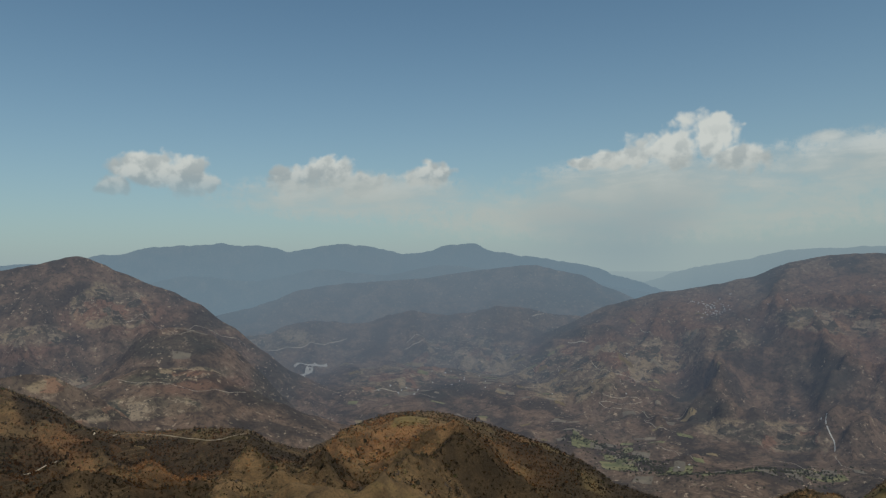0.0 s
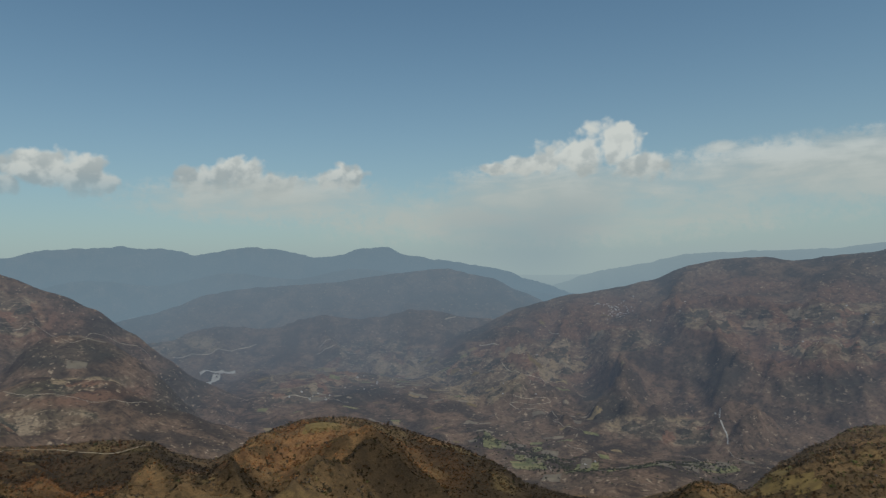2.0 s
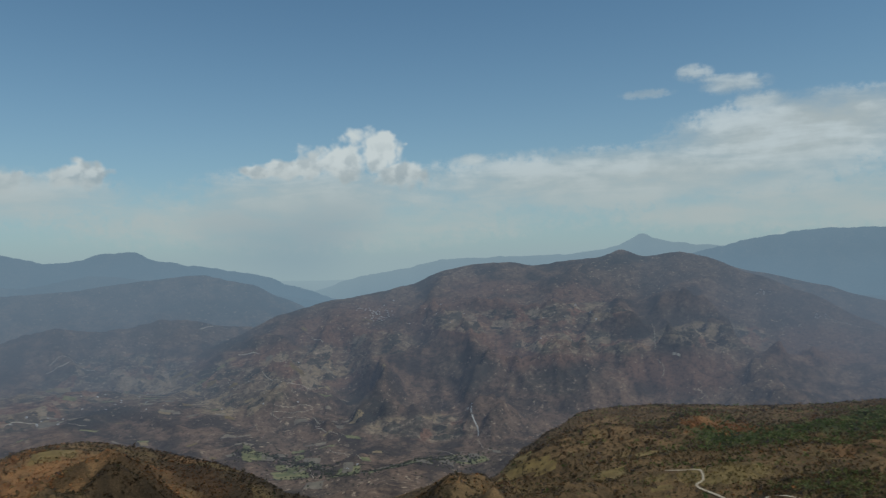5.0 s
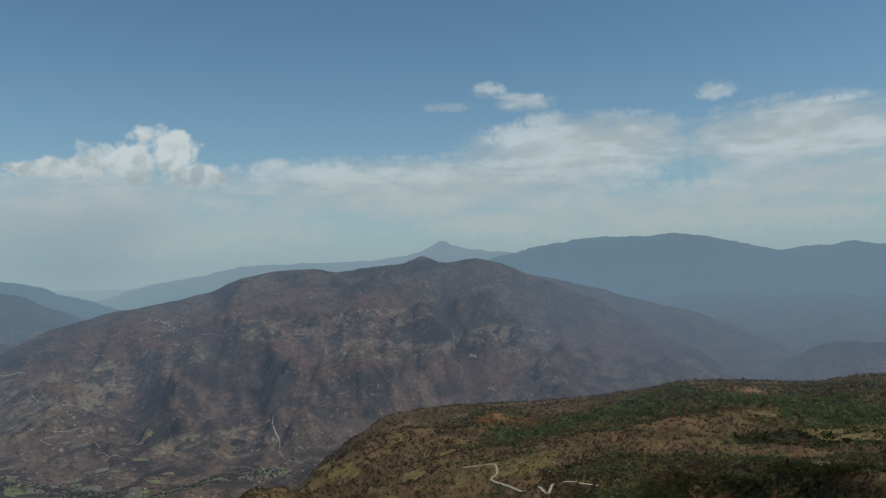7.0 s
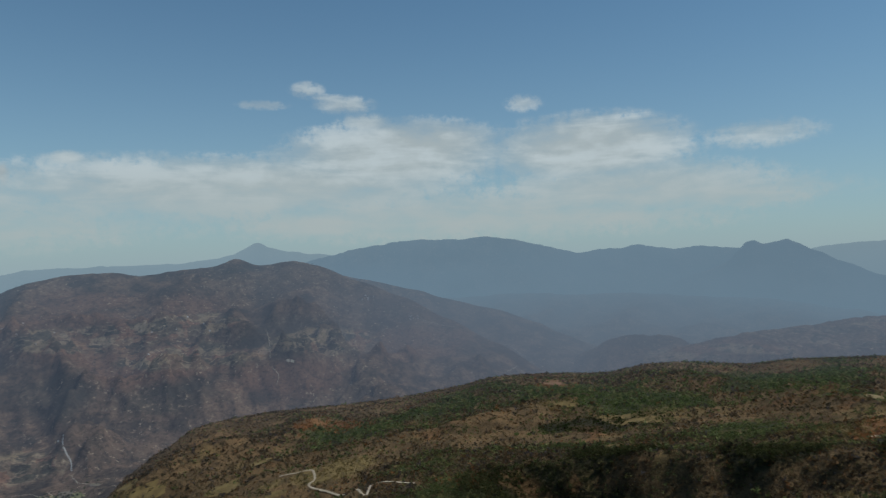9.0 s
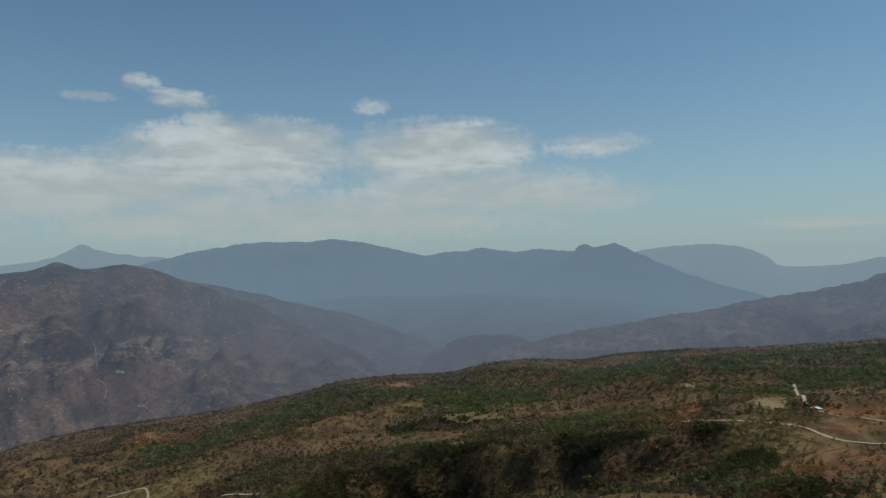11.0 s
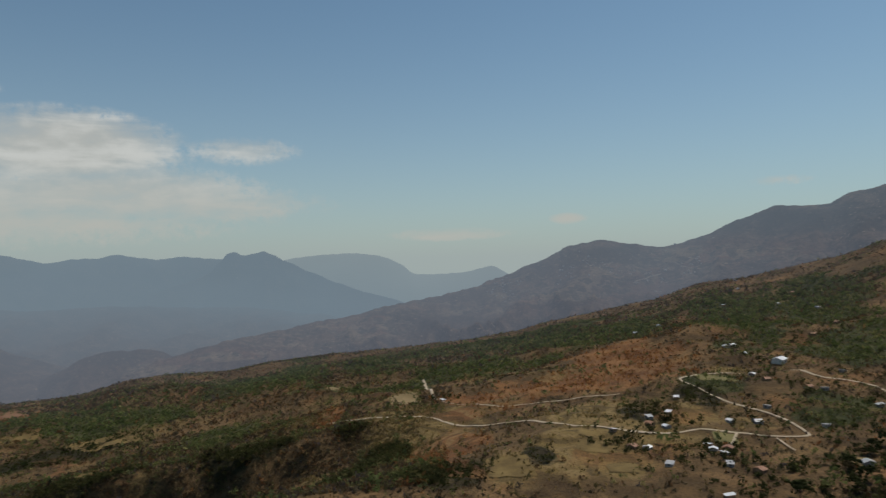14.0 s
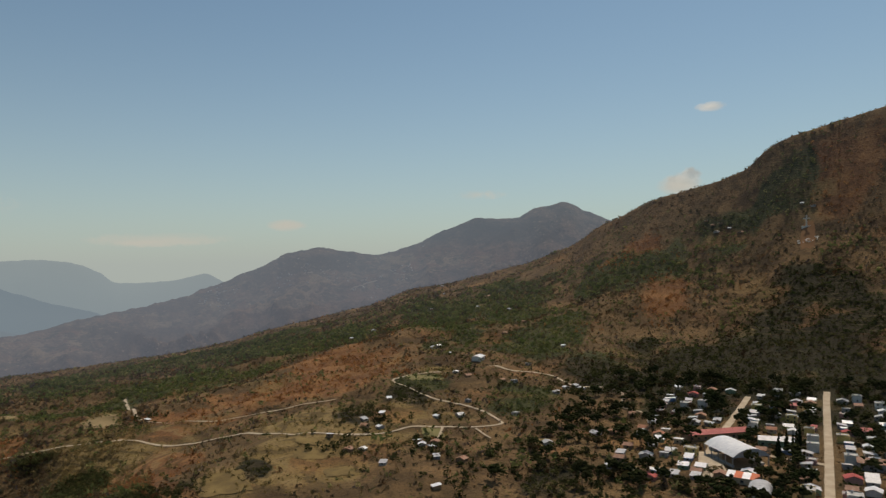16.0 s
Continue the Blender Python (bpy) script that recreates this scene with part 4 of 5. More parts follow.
def ribbon(name, label, category, width, points, mat, far=False, lift=0.45):
    """A lane or stream that follows the land, with uneven edges."""
    line = smooth_line(points, 8.0 if far else 5.0)
    way = np.gradient(line, axis=0)
    way /= np.linalg.norm(way, axis=1)[:, None] + 1e-9
    side = np.stack([way[:, 1], -way[:, 0]], 1)
    n = len(line)
    uneven = width * (0.2 if far else 0.42) * (1 + (0.8 if far else 0.15) * ripple(np.arange(n) * 0.37 + points[0][0], np.zeros(n)))
    across = np.linspace(-1, 1, 5)
    xy = line[:, None, :] + side[:, None, :] * across[None, :, None] * uneven[:, None, None]
    flat_xy = xy.reshape(-1, 2)
    if far:
        z = np.array([top_z(x, y) for x, y in flat_xy]) + 1.1
    else:
        z = ground_z(flat_xy[:, 0], flat_xy[:, 1]) + lift
    verts = np.column_stack([flat_xy, z])
    me = mesh_from(name, verts, sheet_faces(n, 5), mat)
    return tagged(new(name, me), label, category, kind="structure")


def field(x, y, wide, deep, what, far=False, lift=0.3):
    """A ploughed or mown plot with an uneven outline, laid over the land."""
    b = math.atan2(x, y)
    n = 7 if far else 13
    u, v = np.meshgrid(np.linspace(-1, 1, n), np.linspace(-1, 1, n))
    edge = 1 + 0.22 * ripple(u * 1.7 + x, v * 1.7 + y)
    skew = 0.35 * math.sin(x * 0.37 + y)
    along_x, along_y = (u + skew * v * 0.5) * edge * wide / 2, v * edge * deep / 2
    px = x + along_x * math.cos(b) + along_y * math.sin(b)
    py = y - along_x * math.sin(b) + along_y * math.cos(b)
    z = np.array([top_z(i, j) for i, j in zip(px.ravel(), py.ravel())]) + 0.5 if far else ground_z(px.ravel(), py.ravel())
    me = mesh_from("field", np.column_stack([px.ravel(), py.ravel(), z + lift]), sheet_faces(n, n), FIELD_MATS[what])
    tone = {"straw": "straw-coloured dry", "green": "green irrigated", "meadow": "dull green riverside", "faded": "faded dry", "pale": "pale harvested", "tan": "bare tan", "rust": "rusty bare", "earth": "cleared orange earth", "olive": "olive grassy"}[what]
    return tagged(new("field", me), tone + " field plot among scrub", "field", kind="structure")


for k, (w, *points) in enumerate(NEAR_LANES):
    ribbon("dirt_road", "pale winding dirt road on the hillside", "road", w, points, DIRT, lift=0.55 + 0.05 * k)
for w, *points in FAR_LANES + FAR_LANES_WEST + FAR_LANES_EAST:
    ribbon("dirt_road", "thin pale dirt road across the valley", "road", w, points, FAR_DIRT, far=True)
for w, *points in PALE_STRIPS:
    ribbon("bare_strip", "pale strip of bare earth on a terrace", "bare ground", w, points, FAR_DIRT, far=True)
for w, *points in STREAM:
    ribbon("stream_bed", "pale dry gravel stream bed in a gully", "stream", w, points, GRAVEL, far=True)
ribbon("river_bed", "white gravel river bed in the valley", "river", 66, [(-535, 2563), (-539, 2640), (-528, 2712), (-505, 2761)], GRAVEL, far=True)
ribbon("river_bed", "white gravel river bed in the valley", "river", 26, [(-588, 2716), (-542, 2749), (-469, 2772)], GRAVEL, far=True)
for k, plot in enumerate(NEAR_FIELDS + NEAR_FIELDS_EAST):
    field(*plot, lift=0.3 + 0.04 * (k % 9))
for k, plot in enumerate(VALLEY_FIELDS):
    field(plot[0], plot[1], plot[2], plot[3], "meadow" if plot[4] == "green" else "faded", far=True, lift=0.03 * k)

# small plots on both banks of the valley's river
plots = random.Random(4)
for k, (x, y) in enumerate(smooth_line([(330, 1905), (402, 1875), (445, 1850), (468, 1753), (500, 1670), (520, 1590), (700, 1560), (850, 1520)], 42.0)):
    for side in (-1, 1):
        if plots.random() < 0.75:
            field(x + side * plots.uniform(16, 50), y + plots.uniform(-18, 18), plots.uniform(18, 46), plots.uniform(16, 60), plots.choice(("meadow", "meadow", "green", "faded", "faded")), far=True, lift=1.2 + 0.03 * k)

# terraced strips scattered over the valley and the foot of the great hill
for k in range(120):
    b, r = radians(plots.triangular(-12, 26, 6)), plots.uniform(1700, 2800)
    x, y = r * math.sin(b), r * math.cos(b)
    field(x, y, plots.uniform(14, 48), plots.uniform(8, 24), plots.choice(("straw", "faded", "pale", "pale", "tan", "meadow")), far=True, lift=0.6 + 0.01 * k)


# ---- the town ----
def part(name, bm, mat, parent, label=""):
    """Links a bmesh as one mesh under a thing or a part."""
    me = bpy.data.meshes.new(name)
    bm.to_mesh(me)
    bm.free()
    me.materials.append(mat)
    ob = new(name, me)
    ob.parent = parent
    if label:
        ob["label"] = label
    return ob


def box(bm, x0, x1, y0, y1, z0, z1, bevel=0.0):
    made = bmesh.ops.create_cube(bm, size=1.0)["verts"]
    for v in made:
        v.co = ((x0 + x1) / 2 + v.co.x * (x1 - x0), (y0 + y1) / 2 + v.co.y * (y1 - y0), (z0 + z1) / 2 + v.co.z * (z1 - z0))
    if bevel:
        edges = list({e for v in made for e in v.link_edges})
        bmesh.ops.bevel(bm, geom=edges, offset=bevel, segments=1, affect="EDGES")
    return bm


def boxed(*spans, bevel=0.0):
    bm = bmesh.new()
    for s in spans:
        box(bm, *s, bevel=bevel)
    return bm


def solid(profile, y0, y1):
    """A profile in x and z drawn out along y, closed at both ends."""
    bm = bmesh.new()
    a = [bm.verts.new((x, y0, z)) for x, z in profile]
    b = [bm.verts.new((x, y1, z)) for x, z in profile]
    n = len(profile)
    for i in range(n):
        bm.faces.new((a[i], a[(i + 1) % n], b[(i + 1) % n], b[i]))
    bm.faces.new(a[::-1])
    bm.faces.new(b)
    bmesh.ops.recalc_face_normals(bm, faces=bm.faces)
    return bm


PLASTERS = [plain("white_plaster", (0.55, 0.53, 0.48), (0.68, 0.66, 0.60), 0.5), plain("cream_plaster", (0.48, 0.41, 0.28), (0.58, 0.50, 0.36), 0.5),
            plain("grey_block", (0.26, 0.25, 0.24), (0.36, 0.34, 0.32), 0.5), plain("adobe", (0.26, 0.16, 0.09), (0.34, 0.22, 0.13), 0.5),
            plain("green_plaster", (0.16, 0.25, 0.17), (0.22, 0.32, 0.22), 0.5), plain("pink_plaster", (0.42, 0.22, 0.19), (0.50, 0.28, 0.24), 0.5),
            plain("blue_plaster", (0.13, 0.22, 0.40), (0.18, 0.29, 0.48), 0.5), plain("yellow_plaster", (0.50, 0.36, 0.11), (0.58, 0.44, 0.17), 0.5)]
ROOFS = [plain("bright_sheet", (0.62, 0.63, 0.63), (0.74, 0.74, 0.72), 0.4, 0.45, specular=0.5), plain("grey_sheet", (0.34, 0.35, 0.35), (0.46, 0.46, 0.45), 0.4, 0.5, specular=0.5),
         plain("rusty_sheet", (0.24, 0.12, 0.07), (0.34, 0.20, 0.13), 0.4, 0.7), plain("red_sheet", (0.34, 0.060, 0.050), (0.42, 0.095, 0.075), 0.3, 0.6),
         plain("concrete_slab", (0.36, 0.35, 0.32), (0.50, 0.48, 0.44), 0.35), plain("orange_sheet", (0.62, 0.135, 0.045), (0.70, 0.18, 0.065), 0.3, 0.6),
         plain("clay_tile", (0.30, 0.14, 0.085), (0.40, 0.20, 0.12), 0.6)]
DARK_GLASS = plain("dark_window", (0.030, 0.035, 0.040), (0.045, 0.050, 0.055), 1.0, 0.15, 0.0, specular=0.5)
WOOD_DOOR = plain("door_paint", (0.14, 0.085, 0.05), (0.19, 0.12, 0.07), 1.0, 0.6)
STEEL = plain("painted_steel", (0.30, 0.31, 0.32), (0.38, 0.39, 0.40), 1.0, 0.5, specular=0.5)


def house(kind, w, d, h, wall_mat, roof_mat, label, floors=1):
    """A small house, its front at -y; kind: gable, shed or flat roof."""
    thing = tagged(new("house"), label, "house", "houses of the town")
    x, y = w / 2, d / 2
    if kind == "gable":
        part("wall", solid([(-x, 0), (x, 0), (x, h), (0, h + w * 0.18), (-x, h)], -y, y), wall_mat, thing)
        e, t = 0.5, 0.12
        k = h + w * 0.18
        part("roof", solid([(-x - e, h - 0.36 * e), (0, k), (x + e, h - 0.36 * e), (x + e, h - 0.36 * e + t), (0, k + t), (-x - e, h - 0.36 * e + t)], -y - e, y + e), roof_mat, thing)
    elif kind == "shed":
        part("wall", solid([(-x, 0), (x, 0), (x, h), (-x, h + 0.9)], -y, y), wall_mat, thing)
        part("roof", solid([(-x - 0.5, h + 0.945), (x + 0.6, h - 0.05), (x + 0.6, h + 0.06), (-x - 0.5, h + 1.055)], -y - 0.5, y + 0.5), roof_mat, thing)
    else:
        part("wall", boxed((-x, x, -y, y, 0, h)), wall_mat, thing)
        part("roof", boxed((-x - 0.3, x + 0.3, -y - 0.3, y + 0.3, h, h + 0.18)), roof_mat, thing)
        q = 0.14
        part("parapet", boxed((-x, x, -y, -y + q, h + 0.18, h + 0.6), (-x, x, y - q, y, h + 0.18, h + 0.6), (-x, -x + q, -y + q, y - q, h + 0.18, h + 0.6), (x - q, x, -y + q, y - q, h + 0.18, h + 0.6)), wall_mat, thing)
        tank = bmesh.new()
        bmesh.ops.create_cone(tank, cap_ends=True, segments=10, radius1=0.6, radius2=0.5, depth=1.3, matrix=Matrix.Translation((x * 0.5, y * 0.4, h + 0.83)))
        part("water_tank", tank, DARK_GLASS if w > 8 else STEEL, thing, "rooftop water tank")
    part("door", boxed((-0.5, 0.5, -y - 0.05, -y + 0.05, 0.0, 2.05)), WOOD_DOOR, thing)
    for level in range(floors):
        for cx in (-w * 0.3, w * 0.3):
            z = 1.0 + 2.8 * level
            win = part("window", boxed((cx - 0.6, cx + 0.6, -y - 0.04, -y + 0.04, z, z + 1.15)), DARK_GLASS, thing)
            part("window_sill", boxed((cx - 0.7, cx + 0.7, -y - 0.14, -y - 0.05, z - 0.1, z)), PLASTERS[0], win)
    for side in (-1, 1):
        part("window", boxed((side * x - 0.04, side * x + 0.04, -0.6, 0.6, 1.0, 2.1)), DARK_GLASS, thing)
    return thing


STYLES = [("gable", 7.0, 6.0, 2.7, 0, 0, "white plastered house with a bright sheet roof", 1), ("gable", 8.0, 6.5, 2.8, 2, 1, "grey block house under a grey sheet roof", 1),
          ("shed", 7.0, 5.5, 2.6, 1, 0, "cream house with a bright sloping sheet roof", 1), ("flat", 7.0, 6.5, 5.6, 0, 4, "two-storey white house with a concrete roof", 2),
          ("flat", 6.5, 6.0, 3.0, 5, 4, "pink house with a flat concrete roof", 1), ("gable", 7.5, 6.0, 2.7, 3, 2, "adobe house under a rusty sheet roof", 1),
          ("shed", 6.0, 5.0, 2.5, 2, 1, "grey block house with a sloping sheet roof", 1), ("flat", 7.5, 6.5, 5.6, 7, 4, "two-storey yellow house with a flat roof", 2),
          ("gable", 8.0, 6.0, 2.8, 4, 0, "green house with a bright sheet roof", 1), ("gable", 7.5, 6.5, 2.8, 1, 6, "cream house under a clay tile roof", 1),
          ("shed", 8.5, 5.0, 2.6, 6, 0, "blue shop with a bright sloping sheet roof", 1), ("gable", 8.0, 6.0, 2.8, 5, 3, "pink house with a red sheet roof", 1),
          ("shed", 5.5, 4.5, 2.3, 3, 0, "small adobe cottage with a bright sheet roof", 1), ("gable", 6.0, 5.0, 2.4, 2, 0, "small block cottage with a bright sheet roof", 1)]
STREET = (Vector((200.0, -340.0, 0.0)), Vector((0.508, -0.861, 0.0)), Vector((-0.861, -0.508, 0.0)))
chance = random.Random(12)
prototypes, taken = {}, []


def town_place(a, b):
    p = STREET[0] + STREET[1] * a + STREET[2] * b
    return p.x, p.y


def free(x, y, reach):
    return all(math.hypot(x - i, y - j) > reach + k for i, j, k in taken)


def put_house(style, x, y, turn, size=0.9):
    z = float(ground_z(np.array([x]), np.array([y]))[0]) - 0.25
    if style not in prototypes:
        kind, w, d, h, wall_k, roof_k, label, floors = STYLES[style]
        prototypes[style] = house(kind, w, d, h, PLASTERS[wall_k], ROOFS[roof_k], label, floors)
        prototypes[style].matrix_basis = pose(x, y, z, 0, 0, turn)
        return prototypes[style]
    return copy_thing(prototypes[style], pose(x, y, z, 0, 0, turn) @ Matrix.Scale(size, 4))


def base_z(x, y):
    return float(ground_z(np.array([x]), np.array([y]))[0])


STREET_TURN = math.degrees(math.atan2(STREET[1].y, STREET[1].x)) - 90


def build_court():
    """A covered court: an arched sheet roof on columns, open at its ends."""
    x, y = 262.0, -352.0
    thing = tagged(new("covered_court"), "open sports court under an arched white sheet roof", "sports court")
    thing.matrix_basis = pose(x, y, base_z(x, y), 0, 0, STREET_TURN + 38)
    n, span, rise, height = 14, 22.0, 4.2, 6.2
    arc = [(-span / 2 + span * i / n, height + rise * (1 - (2 * i / n - 1) ** 2)) for i in range(n + 1)]
    for k in range(6):
        y0 = -15 + 5 * k
        part("roof_panel", solid(arc + [(i, j + 0.12) for i, j in arc[::-1]], y0, y0 + 4.94), ROOFS[0], thing)
    part("gable_truss", solid(arc + [(span / 2, height - 0.3), (-span / 2, height - 0.3)], -15.3, -15.06), STEEL, thing)
    part("gable_truss", solid(arc + [(span / 2, height - 0.3), (-span / 2, height - 0.3)], 15.06, 15.3), STEEL, thing)
    for side in (-1, 1):
        for k in range(5):
            yy = -14.5 + 7.25 * k
            part("column", boxed((side * span / 2 - 0.25, side * span / 2 + 0.25, yy - 0.25, yy + 0.25, 0, height + 0.02)), PLASTERS[2], thing)
        part("stand", boxed((side * 9.4 - 0.9, side * 9.4 + 0.9, -12, 12, 0, 0.9)), ROOFS[4], thing, "concrete spectators' steps")
    part("court_floor", boxed((-10.9, 10.9, -15, 15, -0.6, 0.15)), PLASTERS[3], thing)
    taken.append((x, y, 17))


def long_building(name, label, x, y, turn, w, d, h, wall_mat, roof_mat, bays, rise=1.6, stripes=None):
    thing = tagged(new(name), label, "building")
    thing.matrix_basis = pose(x, y, base_z(x, y) - 0.2, 0, 0, turn)
    part("wall", solid([(-d / 2, 0), (d / 2, 0), (d / 2, h), (0, h + rise), (-d / 2, h)], -w / 2, w / 2), wall_mat, thing)
    count = max(2, int(w / 3.4))
    for side in (-1, 1):
        for k in range(count):
            y0, y1 = -w / 2 - 0.4 + (w + 0.8) * k / count, -w / 2 - 0.4 + (w + 0.8) * (k + 1) / count - 0.04
            e = side * (d / 2 + 0.9)
            low = h - rise * 0.9 / (d / 2)
            m = roof_mat if not stripes or k % 2 == 0 else stripes
            part("roof_sheet", solid([(e, low), (0, h + rise), (0, h + rise + 0.12), (e, low + 0.12)], y0, y1), m, thing)
    for k in range(bays):
        yy = -w / 2 + w * (k + 0.5) / bays
        for side in (-1, 1):
            part("window", boxed((side * d / 2 - 0.05, side * d / 2 + 0.05, yy - 0.8, yy + 0.8, 1.1, 2.4)), DARK_GLASS, thing)
    part("door", boxed((d / 2 - 0.06, d / 2 + 0.06, -0.6, 0.6, 0, 2.1)), WOOD_DOOR, thing)
    taken.append((x, y, max(w, d) * 0.42))
    return thing


def build_barrel_hall():
    x, y = 217.0, -309.0
    thing = tagged(new("barrel_hall"), "hall with a silver barrel roof", "building")
    thing.matrix_basis = pose(x, y, base_z(x, y) - 0.2, 0, 0, STREET_TURN)
    n, r = 12, 5.4
    arc = [(-r * math.cos(math.pi * i / n), 3.0 + 0.62 * r * math.sin(math.pi * i / n)) for i in range(n + 1)]
    part("wall", boxed((-5.2, 5.2, -8.5, 8.5, 0, 3.1)), PLASTERS[0], thing)
    for k in range(5):
        part("roof_panel", solid(arc + [(i * 1.02, j + 0.1) for i, j in arc[::-1]], -9 + 3.6 * k, -9 + 3.6 * k + 3.54), ROOFS[1], thing)
    part("gable_wall", solid(arc, -8.5, -8.3), ROOFS[1], thing)
    part("door", boxed((-1.2, 1.2, -8.58, -8.45, 0, 2.6)), STEEL, thing)
    taken.append((x, y, 9))


build_court()
long_building("school_building", "long building with a red sheet roof", 300, -383, 160, 44, 10, 4.2, PLASTERS[3], ROOFS[3], 9)
long_building("market_building", "cream building with an orange striped roof", 235, -322, STREET_TURN + 82, 15, 9, 4.0, PLASTERS[1], ROOFS[5], 3, stripes=ROOFS[0])
long_building("green_building", "long pale green building with a sheet roof", 266, -398, 128, 22, 7, 4.4, PLASTERS[4], ROOFS[1], 5)
long_building("tiled_building", "dark building with a red sheet roof beside the street", 208, -398, STREET_TURN + 90, 18, 9, 4.6, PLASTERS[2], ROOFS[2], 4)
build_barrel_hall()

# two streets and a yard of packed earth and concrete
ribbon("street", "pale concrete village street", "street", 5.6, [(165, -281), (200, -340), (240, -408), (299, -507), (318, -540)], DIRT, lift=0.35)
ribbon("street", "pale dirt village street", "street", 5.5, [(262, -322), (285, -360), (309, -405), (345, -476), (352, -490)], DIRT, lift=0.4)
ribbon("street", "narrow dirt street across the village", "street", 5.0, [(225, -384), (262, -372), (287, -362)], DIRT, lift=0.42)
ribbon("yard", "packed earth yard beside the covered court", "yard", 16.0, [(246, -315), (264, -333), (280, -352)], DIRT, lift=0.3)


def street_rows():
    spots = []
    for a in range(-12, 222, 9):
        for b in (-10, 10, 21, 33, 46, 59, 73, 86):
            spots.append((a, b))
    for a in range(66, 222, 10):
        for b in (-22, -34, -46, -70, -82, -96, -110):
            spots.append((a, b))
    for a in range(-12, 66, 9):
        for b in (-40, -51, -62, -73, -84, -96, -108):
            spots.append((a, b))
    return spots


for a, b in street_rows():
    a, b = a + chance.uniform(-2, 2), b + chance.uniform(-2, 2)
    x, y = town_place(a, b)
    far_side = a > 120 or b > 40 or b < -85
    if chance.random() < (0.42 if far_side else 0.14) or not free(x, y, 3.9):
        continue
    turn = STREET_TURN + chance.choice((0, 90, 180, 270)) + chance.uniform(-8, 8)
    put_house(chance.choice((0, 1, 1, 2, 3, 4, 5, 5, 6, 6, 6, 7, 8, 9, 10, 11)), x, y, turn)
    taken.append((x, y, 4.2))
for k, (x, y) in enumerate(FARMSTEADS):
    if free(x, y, 4):
        put_house((12, 13, 6, 5, 1, 13, 6, 12, 5)[k % 9], x, y, chance.uniform(0, 360), 0.78)
        taken.append((x, y, 5))
for way in ([(165, -281), (200, -340), (240, -408), (299, -507), (318, -540)], [(262, -322), (285, -360), (309, -405), (345, -476), (352, -490)]):
    taken.extend((x, y, 3.0) for x, y in smooth_line(way, 4.0))
long_building("barn", "long barn with a bright white sheet roof", 579, -385, 40, 15, 9, 4.0, PLASTERS[0], ROOFS[0], 3)


# ---- far villages ----
def far_house(roof_mat, label):
    thing = tagged(new("cottage"), label, "cottage", "houses of the far villages")
    part("wall", boxed((-2.6, 2.6, -2.2, 2.2, -3, 2.4)), PLASTERS[0], thing)
    part("roof", solid([(-2.9, 2.3), (0, 3.4), (2.9, 2.3), (2.9, 2.42), (0, 3.52), (-2.9, 2.42)], -2.4, 2.4), roof_mat, thing)
    return thing


village = [far_house(ROOFS[1], "tiny white house with a grey roof"), far_house(ROOFS[0], "tiny white house with a bright roof")]
used = [False, False]
# middle of the village, its reach, houses
for vx, vy, reach, count in [(1010, 2625, 75, 60), (2196, 1767, 22, 6), (2239, 1590, 22, 7), (3350, 440, 120, 22), (3180, 490, 90, 12), (3330, -20, 40, 6), (3425, -100, 40, 5),
                             (2715, -1230, 80, 16), (3005, -1520, 80, 14), (3035, -700, 90, 18), (2960, -670, 80, 10), (2880, -930, 80, 18), (2860, -1080, 80, 20), (2720, -1410, 80, 16),
                             (560, 1640, 40, 4), (560, 2380, 160, 10), (60, 2450, 190, 14), (-150, 2340, 60, 8), (1180, 2350, 120, 10), (1500, 2100, 160, 9)]:
    for k in range(count):
        x, y = vx + chance.gauss(0, reach * 0.55), vy + chance.gauss(0, reach * 0.5)
        kind = chance.random() < 0.3
        m = pose(x, y, top_z(x, y) + 0.4, 0, 0, chance.uniform(0, 180)) @ Matrix.Scale(chance.uniform(0.7, 1.2) * (1.0 if x < 2400 else 1.5), 4)
        if not used[kind]:
            village[kind].matrix_basis, used[kind] = m, True
        else:
            copy_thing(village[kind], m)


